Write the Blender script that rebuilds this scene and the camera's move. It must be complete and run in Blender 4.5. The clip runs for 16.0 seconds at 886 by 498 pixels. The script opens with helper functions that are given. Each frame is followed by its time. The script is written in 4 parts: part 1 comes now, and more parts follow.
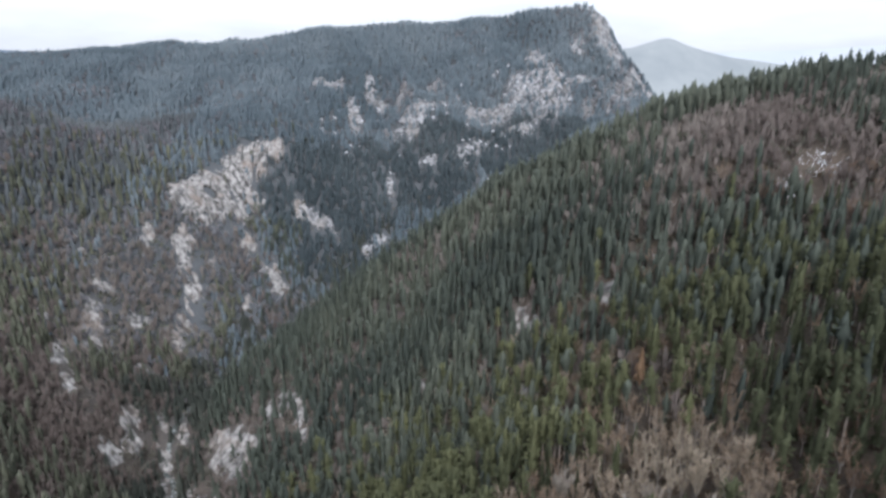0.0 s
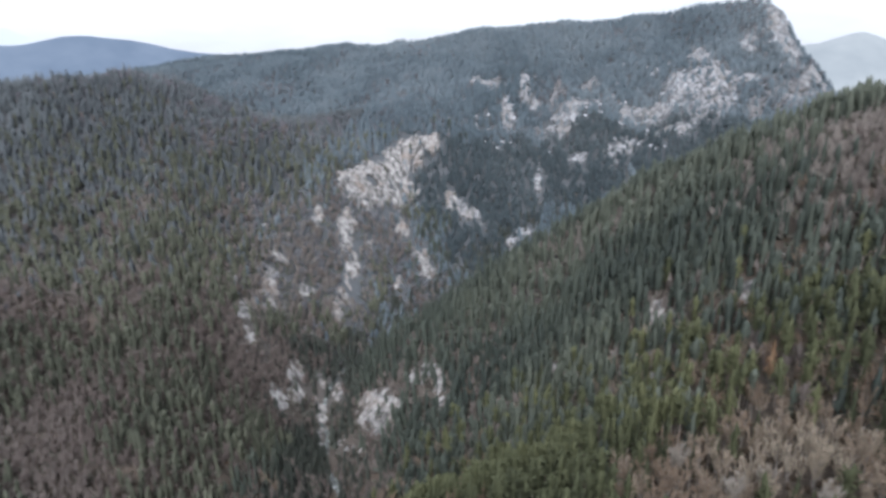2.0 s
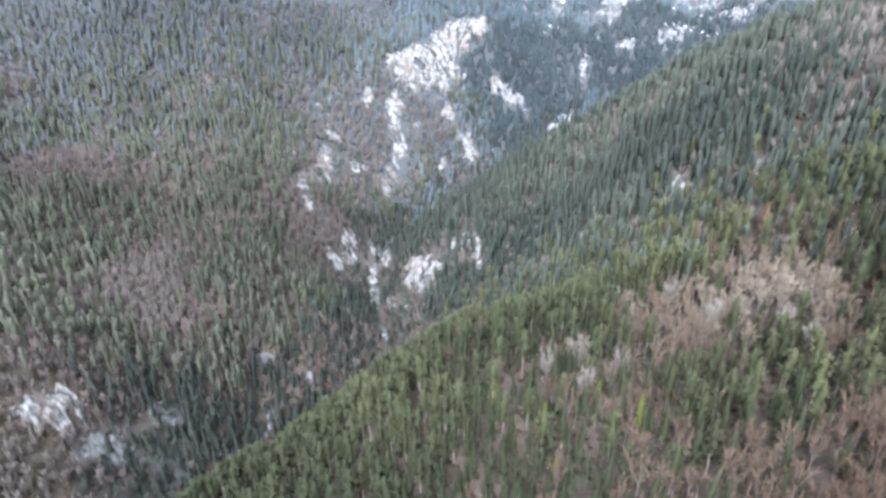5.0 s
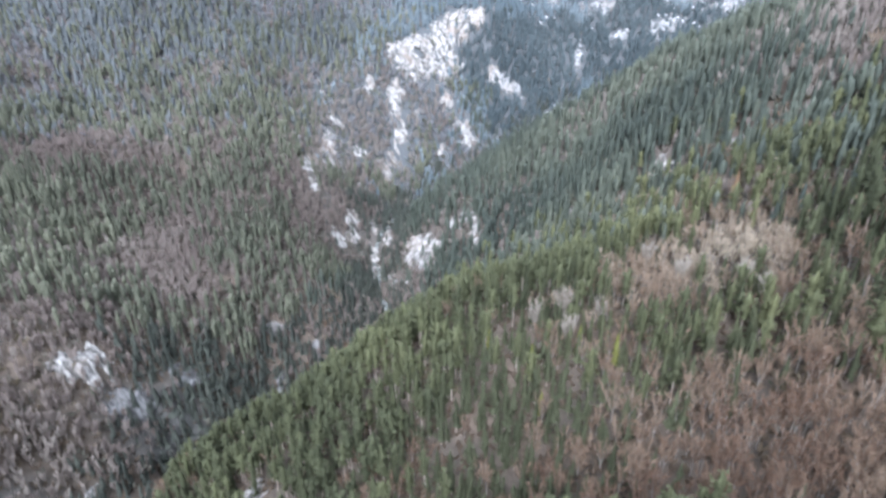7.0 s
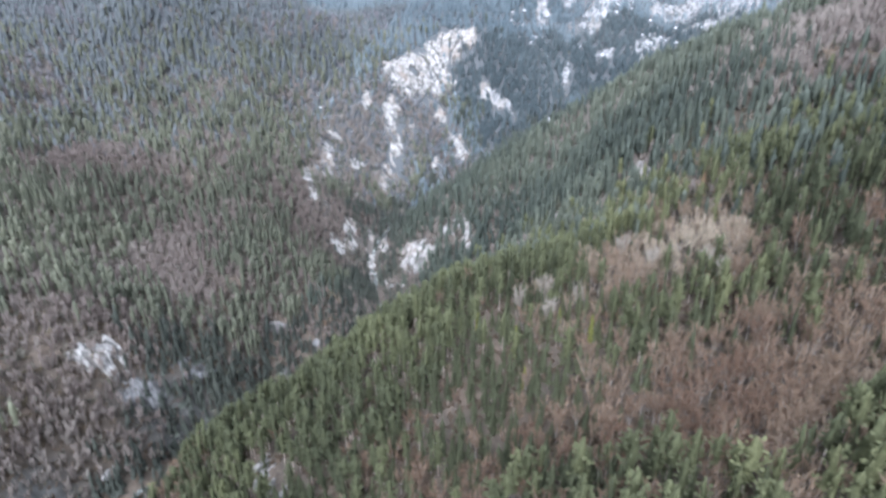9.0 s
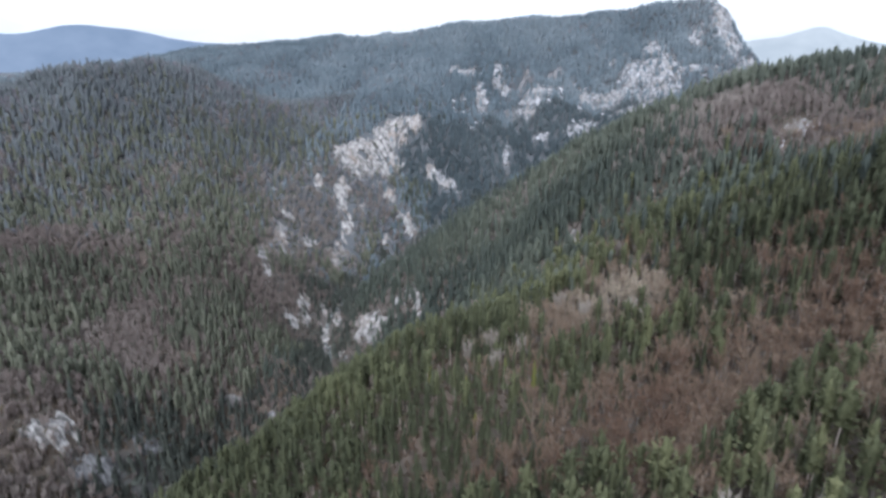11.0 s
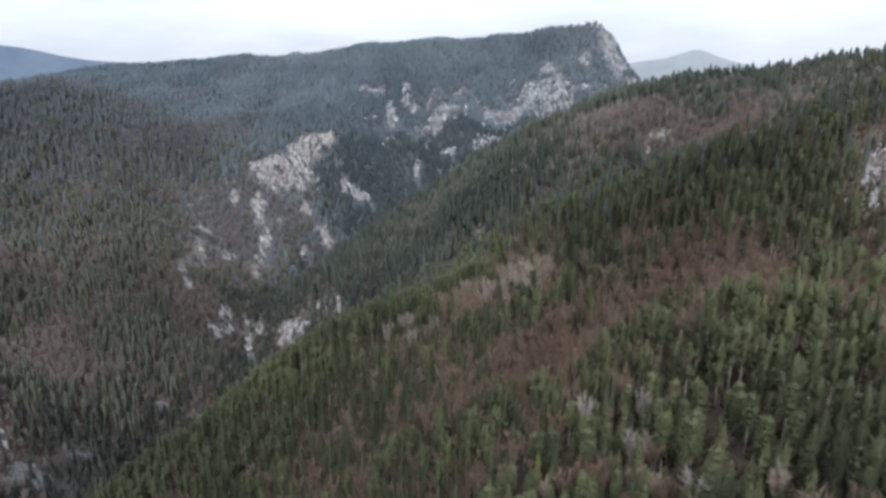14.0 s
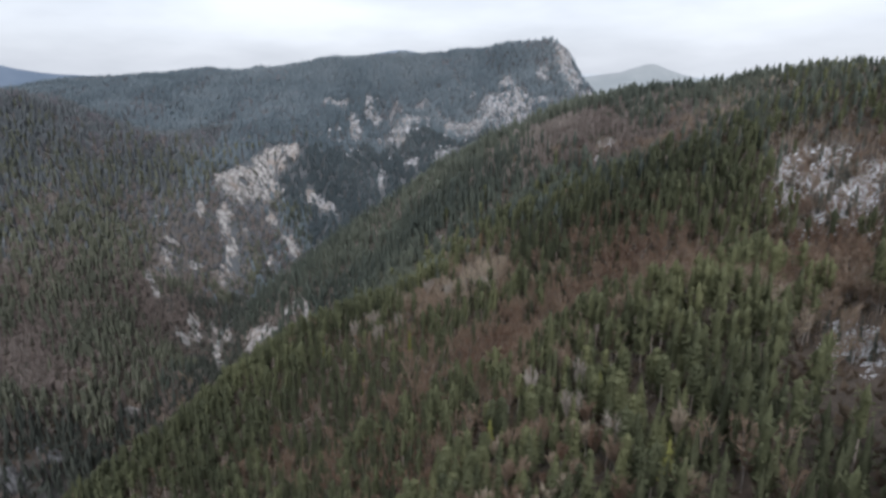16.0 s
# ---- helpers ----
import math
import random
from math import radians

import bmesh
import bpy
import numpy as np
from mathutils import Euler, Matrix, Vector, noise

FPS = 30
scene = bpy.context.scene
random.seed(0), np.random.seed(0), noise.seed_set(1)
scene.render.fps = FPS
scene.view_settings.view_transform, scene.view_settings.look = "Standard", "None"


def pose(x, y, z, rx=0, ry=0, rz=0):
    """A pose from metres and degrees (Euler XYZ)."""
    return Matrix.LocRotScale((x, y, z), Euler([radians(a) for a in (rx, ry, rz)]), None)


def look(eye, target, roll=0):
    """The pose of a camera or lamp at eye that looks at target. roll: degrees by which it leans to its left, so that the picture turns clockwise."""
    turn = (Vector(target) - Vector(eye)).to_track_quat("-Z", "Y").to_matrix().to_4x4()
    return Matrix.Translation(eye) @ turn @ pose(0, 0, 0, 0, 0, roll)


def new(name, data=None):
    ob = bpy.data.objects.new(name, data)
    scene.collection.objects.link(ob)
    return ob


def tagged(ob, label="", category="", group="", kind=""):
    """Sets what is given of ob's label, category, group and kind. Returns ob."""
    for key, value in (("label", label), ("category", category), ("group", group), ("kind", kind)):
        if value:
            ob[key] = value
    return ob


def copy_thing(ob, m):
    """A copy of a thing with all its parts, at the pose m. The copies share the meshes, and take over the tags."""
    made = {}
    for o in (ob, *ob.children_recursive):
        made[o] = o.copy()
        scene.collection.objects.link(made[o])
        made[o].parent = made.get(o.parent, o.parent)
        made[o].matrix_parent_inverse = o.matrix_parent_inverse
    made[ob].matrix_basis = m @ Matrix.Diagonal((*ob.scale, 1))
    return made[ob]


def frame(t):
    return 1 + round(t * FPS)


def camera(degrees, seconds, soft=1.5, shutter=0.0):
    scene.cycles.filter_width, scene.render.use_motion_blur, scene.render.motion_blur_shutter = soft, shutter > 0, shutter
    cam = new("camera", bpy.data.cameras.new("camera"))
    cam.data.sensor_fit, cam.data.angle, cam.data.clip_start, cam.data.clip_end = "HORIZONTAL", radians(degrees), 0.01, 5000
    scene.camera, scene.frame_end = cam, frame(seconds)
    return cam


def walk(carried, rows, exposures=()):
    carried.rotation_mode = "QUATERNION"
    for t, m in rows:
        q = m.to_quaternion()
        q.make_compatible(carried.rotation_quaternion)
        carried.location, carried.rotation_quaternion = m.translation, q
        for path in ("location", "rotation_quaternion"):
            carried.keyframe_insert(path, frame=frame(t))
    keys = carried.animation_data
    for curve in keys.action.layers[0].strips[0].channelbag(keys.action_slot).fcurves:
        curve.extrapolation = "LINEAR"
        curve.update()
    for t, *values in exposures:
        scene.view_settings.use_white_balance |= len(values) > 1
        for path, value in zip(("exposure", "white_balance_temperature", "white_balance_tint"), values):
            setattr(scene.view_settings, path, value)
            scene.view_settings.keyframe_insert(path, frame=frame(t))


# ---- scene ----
cam = camera(71.74, 16.0, soft=3.1, shutter=0.5)
# seconds, eye, target, roll
PATH = [
    (0.0, (0.00, -0.00, 340.00), (0.00, 476.86, 189.65), 0.00),
    (0.5, (1.30, -6.80, 339.69), (-9.25, 469.96, 189.40), -0.13),
    (1.0, (2.60, -13.49, 339.31), (-42.57, 461.35, 189.35), -0.30),
    (1.5, (4.11, -20.26, 338.94), (-76.90, 449.74, 188.83), -0.43),
    (2.0, (5.87, -27.27, 338.76), (-111.34, 435.12, 188.93), -0.61),
    (2.5, (7.84, -34.49, 338.87), (-144.26, 417.00, 187.14), -0.71),
    (3.0, (10.15, -42.05, 339.04), (-140.33, 404.28, 171.25), -0.70),
    (3.5, (12.59, -49.70, 339.20), (-136.23, 390.81, 155.33), -0.72),
    (4.0, (15.04, -57.36, 339.31), (-131.95, 377.08, 140.17), -0.70),
    (4.5, (17.64, -65.04, 339.32), (-127.13, 362.50, 124.27), -0.67),
    (5.0, (20.33, -72.87, 339.31), (-122.28, 348.52, 111.07), -0.62),
    (5.2, (21.40, -76.00, 339.30), (-121.24, 344.39, 109.25), -0.61),
    (7.5, (33.28, -111.11, 340.03), (-107.55, 308.43, 107.32), -0.47),
    (8.0, (36.35, -118.76, 340.38), (-104.71, 300.78, 107.82), -0.48),
    (8.2, (37.57, -121.82, 340.54), (-103.84, 298.29, 109.21), -0.52),
    (10.3, (46.94, -152.59, 341.78), (-74.61, 299.83, 167.03), -0.22),
    (10.5, (47.74, -155.66, 341.82), (-68.84, 301.33, 175.78), -0.22),
    (11.0, (49.66, -163.30, 341.93), (-56.98, 299.22, 184.74), -0.21),
    (11.5, (51.46, -171.16, 342.06), (-48.66, 293.51, 186.97), -0.17),
    (12.0, (53.06, -179.33, 342.23), (-36.36, 288.22, 189.27), -0.16),
    (12.5, (54.49, -187.61, 342.50), (-20.66, 283.22, 191.91), -0.08),
    (13.0, (55.72, -195.81, 342.67), (-7.79, 277.46, 194.40), -0.04),
    (13.5, (56.93, -204.00, 342.67), (3.60, 271.29, 196.89), 0.00),
    (14.0, (58.19, -211.97, 342.63), (18.61, 265.42, 199.34), 0.04),
    (14.5, (59.25, -219.35, 342.63), (29.85, 259.41, 201.45), 0.04),
    (15.0, (60.18, -226.29, 342.86), (37.27, 253.49, 204.00), 0.07),
    (15.5, (61.09, -233.15, 343.12), (46.90, 247.59, 206.43), 0.06),
    (16.0, (62.08, -240.00, 343.38), (50.54, 241.64, 209.60), 0.10),
]
# seconds, stops, kelvin, tint: the film's own exposure follows how much sky is in view
EXPOSURES = [(0.0, 1.20, 5670, 12), (1.5, 1.20, 5670, 12), (2.5, 1.53, 5570, 12), (3.5, 2.11, 5500, 12), (5.0, 2.40, 5370, 12), (8.2, 2.40, 5330, 12),
             (10.3, 1.74, 5410, 12), (11.0, 1.46, 5440, 12), (12.5, 1.26, 5460, 12), (14.0, 1.06, 5620, 12), (16.0, 0.86, 5760, 12)]
walk(cam, [(t, look(e, g, r)) for t, e, g, r in PATH], EXPOSURES)

# ---- sky and light: high thin winter overcast with a veiled sun ----
world = bpy.data.worlds.new("overcast_sky")
scene.world = world
world.use_nodes = True
wn, wl = world.node_tree.nodes, world.node_tree.links
wn.clear()
SUN_ELEVATION, SUN_AZIMUTH = radians(42), radians(171)   # azimuth clockwise from +y
sky = wn.new("ShaderNodeTexSky")
sky.sky_type = "NISHITA"
sky.sun_disc = False
sky.sun_elevation, sky.sun_rotation = SUN_ELEVATION, SUN_AZIMUTH
sky.air_density, sky.dust_density = 1.0, 3.0
dim = wn.new("ShaderNodeVectorMath")
dim.operation = "SCALE"
dim.inputs["Scale"].default_value = 0.10
wl.new(sky.outputs[0], dim.inputs[0])
coord = wn.new("ShaderNodeTexCoord")
stretch = wn.new("ShaderNodeMapping")
stretch.inputs["Scale"].default_value = (1.2, 1.2, 5.0)
wl.new(coord.outputs["Generated"], stretch.inputs[0])
cloud = wn.new("ShaderNodeTexNoise")
cloud.inputs["Scale"].default_value = 1.6
cloud.inputs["Detail"].default_value = 6
cloud.inputs["Roughness"].default_value = 0.55
wl.new(stretch.outputs[0], cloud.inputs["Vector"])
cloud_ramp = wn.new("ShaderNodeValToRGB")
cloud_ramp.color_ramp.elements[0].position, cloud_ramp.color_ramp.elements[0].color = 0.36, (0.50, 0.495, 0.485, 1)
cloud_ramp.color_ramp.elements[1].position, cloud_ramp.color_ramp.elements[1].color = 0.66, (0.70, 0.69, 0.66, 1)
wl.new(cloud.outputs[0], cloud_ramp.inputs[0])
# an overcast sky is dimmest along the horizon and brightest overhead
split_sky = wn.new("ShaderNodeSeparateXYZ")
wl.new(coord.outputs["Generated"], split_sky.inputs[0])
climb = wn.new("ShaderNodeMapRange")
climb.inputs[1].default_value, climb.inputs[2].default_value, climb.inputs[3].default_value, climb.inputs[4].default_value = 0.0, 0.8, 0.80, 1.3
wl.new(split_sky.outputs[2], climb.inputs[0])
lifted = wn.new("ShaderNodeVectorMath")
lifted.operation = "SCALE"
wl.new(cloud_ramp.outputs[0], lifted.inputs[0])
wl.new(climb.outputs[0], lifted.inputs["Scale"])
cover = wn.new("ShaderNodeMix")
cover.data_type = "RGBA"
cover.inputs[0].default_value = 0.9
wl.new(dim.outputs[0], cover.inputs[6])
wl.new(lifted.outputs[0], cover.inputs[7])
back = wn.new("ShaderNodeBackground")
back.inputs["Strength"].default_value = 1.0
wl.new(cover.outputs[2], back.inputs[0])
world_out = wn.new("ShaderNodeOutputWorld")
wl.new(back.outputs[0], world_out.inputs[0])

sun = new("sun", bpy.data.lights.new("sun", "SUN"))
sun.data.energy, sun.data.angle, sun.data.color = 1.7, radians(25), (1.0, 0.95, 0.88)
sun_way = Vector((math.sin(SUN_AZIMUTH) * math.cos(SUN_ELEVATION), math.cos(SUN_AZIMUTH) * math.cos(SUN_ELEVATION), math.sin(SUN_ELEVATION)))
sun.matrix_world = look(sun_way * 900 + Vector((0, 0, 340)), (0, 0, 340))


# ---- materials ----
def material(name, rough=0.9):
    m = bpy.data.materials.new(name)
    m.use_nodes = True
    b = m.node_tree.nodes["Principled BSDF"]
    b.inputs["Roughness"].default_value = rough
    b.inputs["Specular IOR Level"].default_value = 0.2
    return m, m.node_tree.nodes, m.node_tree.links, b


def ramp_of(nodes, stops):
    r = nodes.new("ShaderNodeValToRGB")
    while len(r.color_ramp.elements) < len(stops):
        r.color_ramp.elements.new(0.5)
    for e, (p, c) in zip(r.color_ramp.elements, stops):
        e.position, e.color = p, (*c, 1)
    return r


def noise_of(nodes, links, scale, detail=4, rough=0.6, stretch_z=1.0, use="Object"):
    tc, mp, n = nodes.new("ShaderNodeTexCoord"), nodes.new("ShaderNodeMapping"), nodes.new("ShaderNodeTexNoise")
    mp.inputs["Scale"].default_value = (1, 1, stretch_z)
    links.new(tc.outputs[use], mp.inputs[0])
    links.new(mp.outputs[0], n.inputs["Vector"])
    n.inputs["Scale"].default_value, n.inputs["Detail"].default_value, n.inputs["Roughness"].default_value = scale, detail, rough
    return n.outputs[0]


def mixed(nodes, links, fac, a, b, blend="MIX"):
    m = nodes.new("ShaderNodeMix")
    m.data_type, m.blend_type = "RGBA", blend
    for sock, v in ((m.inputs[0], fac), (m.inputs[6], a), (m.inputs[7], b)):
        if isinstance(v, (int, float)):
            sock.default_value = v
        elif isinstance(v, tuple):
            sock.default_value = (*v, 1)
        else:
            links.new(v, sock)
    return m.outputs[2]


def bump_of(nodes, links, height, strength, distance, shader):
    b = nodes.new("ShaderNodeBump")
    b.inputs["Strength"].default_value, b.inputs["Distance"].default_value = strength, distance
    links.new(height, b.inputs["Height"])
    links.new(b.outputs[0], shader.inputs["Normal"])


def foliage(name, dark, mid, light, joined, rough=0.75, calm=False):
    """Needles or twigs: each tree has its own tone, each clump departs a little from it."""
    m, n, l, b = material(name, rough)
    if joined:
        own = n.new("ShaderNodeAttribute")
        own.attribute_name = "tone"
        tone = own.outputs["Fac"]
    else:
        tone = n.new("ShaderNodeObjectInfo").outputs["Random"]
    r = ramp_of(n, [(0.0, dark), (0.5, mid), (1.0, light)])
    l.new(tone, r.inputs[0])
    isl = n.new("ShaderNodeNewGeometry").outputs["Random Per Island"]
    r2 = ramp_of(n, [(0.0, (0.88, 0.88, 0.88)), (1.0, (1.10, 1.10, 1.10))])
    l.new(isl, r2.inputs[0])
    grain = noise_of(n, l, 1.3, 3)
    r3 = ramp_of(n, [(0.3, (0.74, 0.74, 0.74)), (0.7, (1.22, 1.22, 1.22))])
    l.new(grain, r3.inputs[0])
    c = mixed(n, l, 0.5 if calm else 1.0, r.outputs[0], r2.outputs[0], "MULTIPLY")
    c = mixed(n, l, 0.4 if calm else 1.0, c, r3.outputs[0], "MULTIPLY")
    l.new(c, b.inputs["Base Color"])
    fluff = noise_of(n, l, 2.4, 3, 0.7)
    if not calm:
        bump_of(n, l, fluff, 0.9, 0.45, b)
    # thin needles and twigs let about two fifths of the light through
    thin, both = n.new("ShaderNodeBsdfTranslucent"), n.new("ShaderNodeMixShader")
    l.new(c, thin.inputs[0])
    both.inputs[0].default_value = 0.42
    l.new(b.outputs[0], both.inputs[1])
    l.new(thin.outputs[0], both.inputs[2])
    l.new(both.outputs[0], n["Material Output"].inputs[0])
    return m


def bark(name, dark, light):
    m, n, l, b = material(name, 0.95)
    r = ramp_of(n, [(0.3, dark), (0.7, light)])
    l.new(noise_of(n, l, 2.0, 4, 0.6, 0.2), r.inputs[0])
    l.new(r.outputs[0], b.inputs["Base Color"])
    return m


def limestone(name, tone, warm):
    m, n, l, b = material(name, 0.9)
    streak = noise_of(n, l, 0.24, 5, 0.65, 0.16)
    patch = noise_of(n, l, 0.045, 4, 0.6)
    crack = noise_of(n, l, 0.34, 5, 0.65, 0.22)
    r = ramp_of(n, [(0.39, tuple(v * 0.28 for v in tone)), (0.48, tuple(v * 0.75 for v in tone)), (0.60, tuple(v * 1.42 for v in tone))])
    l.new(streak, r.inputs[0])
    rw = ramp_of(n, [(0.5, (0, 0, 0)), (0.72, (1, 1, 1))])
    l.new(patch, rw.inputs[0])
    c = mixed(n, l, rw.outputs[0], r.outputs[0], warm)
    rc = ramp_of(n, [(0.34, (0.45, 0.44, 0.42)), (0.5, (1, 1, 1))])
    l.new(crack, rc.inputs[0])
    c = mixed(n, l, 0.75, c, rc.outputs[0], "MULTIPLY")
    l.new(c, b.inputs["Base Color"])
    bump_of(n, l, crack, 0.8, 1.2, b)
    return m


def ground_material():
    m, n, l, b = material("leaf_litter_ground", 0.95)
    r = ramp_of(n, [(0.3, (0.060, 0.052, 0.043)), (0.5, (0.085, 0.070, 0.057)), (0.72, (0.12, 0.092, 0.072))])
    l.new(noise_of(n, l, 0.035, 6, 0.65), r.inputs[0])
    fine = noise_of(n, l, 0.5, 5, 0.7)
    r2 = ramp_of(n, [(0.3, (0.55, 0.55, 0.55)), (0.7, (1.25, 1.22, 1.2))])
    l.new(fine, r2.inputs[0])
    c = mixed(n, l, 1.0, r.outputs[0], r2.outputs[0], "MULTIPLY")
    # bare rock shows where the slope is too steep for soil
    split = n.new("ShaderNodeSeparateXYZ")
    l.new(n.new("ShaderNodeNewGeometry").outputs["Normal"], split.inputs[0])
    rs = ramp_of(n, [(0.34, (1, 1, 1)), (0.48, (0, 0, 0))])
    l.new(split.outputs[2], rs.inputs[0])
    stone = ramp_of(n, [(0.35, (0.05, 0.05, 0.048)), (0.65, (0.15, 0.145, 0.138))])
    l.new(noise_of(n, l, 0.11, 6, 0.7, 0.3), stone.inputs[0])
    c = mixed(n, l, rs.outputs[0], c, stone.outputs[0])
    # blue-grey haze is painted into the ground colour up the valley
    tc = n.new("ShaderNodeSeparateXYZ")
    l.new(n.new("ShaderNodeTexCoord").outputs["Object"], tc.inputs[0])
    up_valley = n.new("ShaderNodeMapRange")
    up_valley.inputs[1].default_value, up_valley.inputs[2].default_value = 330, 560
    l.new(tc.outputs[1], up_valley.inputs[0])
    hazed_ground = ramp_of(n, [(0.3, (0.058, 0.062, 0.066)), (0.7, (0.088, 0.092, 0.096))])
    l.new(fine, hazed_ground.inputs[0])
    c = mixed(n, l, up_valley.outputs[0], c, hazed_ground.outputs[0])
    l.new(c, b.inputs["Base Color"])
    bump_of(n, l, fine, 0.6, 0.6, b)
    return m


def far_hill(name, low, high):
    """A hill kilometres off: it glows by itself, with haze put into its colour."""
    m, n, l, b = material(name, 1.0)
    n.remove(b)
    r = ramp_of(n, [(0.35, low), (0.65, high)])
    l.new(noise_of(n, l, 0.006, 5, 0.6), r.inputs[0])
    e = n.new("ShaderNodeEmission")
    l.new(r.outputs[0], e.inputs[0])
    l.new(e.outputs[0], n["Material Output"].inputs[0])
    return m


M_GROUND = ground_material()
PINE_TONES = (0.074, 0.082, 0.047), (0.118, 0.126, 0.067), (0.168, 0.173, 0.087)
TWIG_TONES = (0.165, 0.108, 0.076), (0.236, 0.174, 0.126), (0.39, 0.33, 0.255)
M_PINE = foliage("pine_needles", *PINE_TONES, True)
# middle-zone needles: blue raised a little for haze
M_FIR = foliage("fir_needles", (0.058, 0.070, 0.060), (0.090, 0.104, 0.084), (0.126, 0.138, 0.106), True, calm=True)
# in the gorge this dark needle colour stands for shade
M_DARK_AND_SHADED = foliage("dark_and_shaded_needles", (0.062, 0.070, 0.060), (0.086, 0.095, 0.080), (0.116, 0.125, 0.102), True)
M_BRUSH = foliage("undergrowth", (0.100, 0.073, 0.055), (0.125, 0.097, 0.070), (0.140, 0.125, 0.080), True, 0.95)
# middle-zone scrub: own brown, greyed with some haze
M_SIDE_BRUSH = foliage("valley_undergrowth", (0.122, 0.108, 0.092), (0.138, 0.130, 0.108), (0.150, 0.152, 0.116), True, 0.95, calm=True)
# far scrub: haze put into the base colour
M_FAR_BRUSH = foliage("hazed_slope_undergrowth", (0.120, 0.132, 0.138), (0.146, 0.161, 0.166), (0.173, 0.186, 0.186), True, 0.95, calm=True)
M_TWIG = foliage("bare_twigs", *TWIG_TONES, True, 0.9)
# middle-zone twigs: own grey-brown with some haze mixed in
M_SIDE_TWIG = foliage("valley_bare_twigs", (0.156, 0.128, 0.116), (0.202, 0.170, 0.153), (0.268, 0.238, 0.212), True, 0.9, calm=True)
# far conifers and twigs: paler, bluer base colours that imitate haze
M_FAR_FIR = foliage("hazed_slope_conifers", (0.104, 0.132, 0.150), (0.146, 0.178, 0.199), (0.190, 0.222, 0.240), True, calm=True)
M_FAR_TWIG = foliage("hazed_slope_bare_wood", (0.145, 0.148, 0.160), (0.182, 0.184, 0.196), (0.228, 0.226, 0.234), True, 0.9, calm=True)
M_PINE_OWN = foliage("stand_needles", *PINE_TONES, False)
M_TWIG_OWN = foliage("stand_twigs", *TWIG_TONES, False, 0.9)
M_NEAR_FIR = foliage("near_fir_needles", (0.070, 0.078, 0.046), (0.098, 0.106, 0.062), (0.135, 0.140, 0.078), True)
# left hills: haze mixed into needles and twigs
M_HILL_FIR = foliage("hazed_hill_conifers", (0.094, 0.104, 0.110), (0.124, 0.136, 0.142), (0.160, 0.173, 0.177), True, calm=True)
M_HILL_TWIG = foliage("hazed_hill_bare_wood", (0.142, 0.136, 0.146), (0.176, 0.168, 0.180), (0.214, 0.204, 0.214), True, 0.9, calm=True)
# conifers across the stream: own green, paled with some haze
M_BANK_FIR = foliage("bank_conifers", (0.097, 0.103, 0.077), (0.137, 0.143, 0.104), (0.184, 0.188, 0.132), True, calm=True)
M_GULLY = foliage("gully_conifers", (0.058, 0.074, 0.081), (0.079, 0.098, 0.106), (0.103, 0.122, 0.128), True, calm=True)
M_BRIGHT = foliage("young_needles", (0.150, 0.160, 0.050), (0.185, 0.190, 0.058), (0.215, 0.215, 0.070), False)
M_PALE_TWIG = foliage("pale_twigs", (0.266, 0.233, 0.196), (0.318, 0.285, 0.244), (0.370, 0.333, 0.289), False, 0.9)
M_RUST = foliage("dead_needles", (0.16, 0.100, 0.062), (0.20, 0.128, 0.078), (0.25, 0.165, 0.10), False)
M_BARK = bark("pine_bark", (0.20, 0.165, 0.14), (0.42, 0.36, 0.31))
M_DARK_BARK = bark("wet_bark", (0.035, 0.028, 0.024), (0.08, 0.065, 0.055))
M_PALE_BARK = bark("beech_bark", (0.17, 0.15, 0.135), (0.34, 0.31, 0.28))
M_ROCK = limestone("pale_limestone", (0.228, 0.218, 0.209), (0.195, 0.160, 0.136))
M_ROCK_GREY = limestone("grey_limestone", (0.228, 0.228, 0.233), (0.190, 0.177, 0.165))
M_ROCK_DIM = limestone("dull_limestone", (0.150, 0.148, 0.150), (0.150, 0.135, 0.126))
# near-black rock colour that stands for the shade inside the cave
M_CAVE = bark("cave_shade", (0.03, 0.027, 0.025), (0.06, 0.055, 0.05))
M_SNOW = bark("old_snow", (0.48, 0.48, 0.50), (0.72, 0.73, 0.75))
M_WATER, _n, _l, _b = material("stream_water", 0.15)
_foam = ramp_of(_n, [(0.50, (0.06, 0.065, 0.06)), (0.66, (0.36, 0.37, 0.36))])
_l.new(noise_of(_n, _l, 0.35, 4, 0.6), _foam.inputs[0])
_l.new(_foam.outputs[0], _b.inputs["Base Color"])

# ---- landform: the lines that the valley hangs on (x, y, ground height) ----
STREAM = [(-232, -260, -22), (-226, -100, -14), (-224, 20, -6), (-216, 120, 0), (-200, 196, 10), (-158, 245, 16), (-153, 295, 20), (-180, 345, 28), (-216, 400, 32),
          (-200, 490, 48), (-170, 570, 66), (-125, 640, 86), (-70, 712, 112), (-5, 790, 138), (80, 850, 166), (180, 860, 190)]
NEAR_SPUR = [(125, 105, 226), (80, 122, 194), (23, 135, 180), (-28, 131, 173), (-74, 130, 149), (-100, 120, 128), (-140, 105, 98), (-165, 82, 86), (-180, 55, 68)]
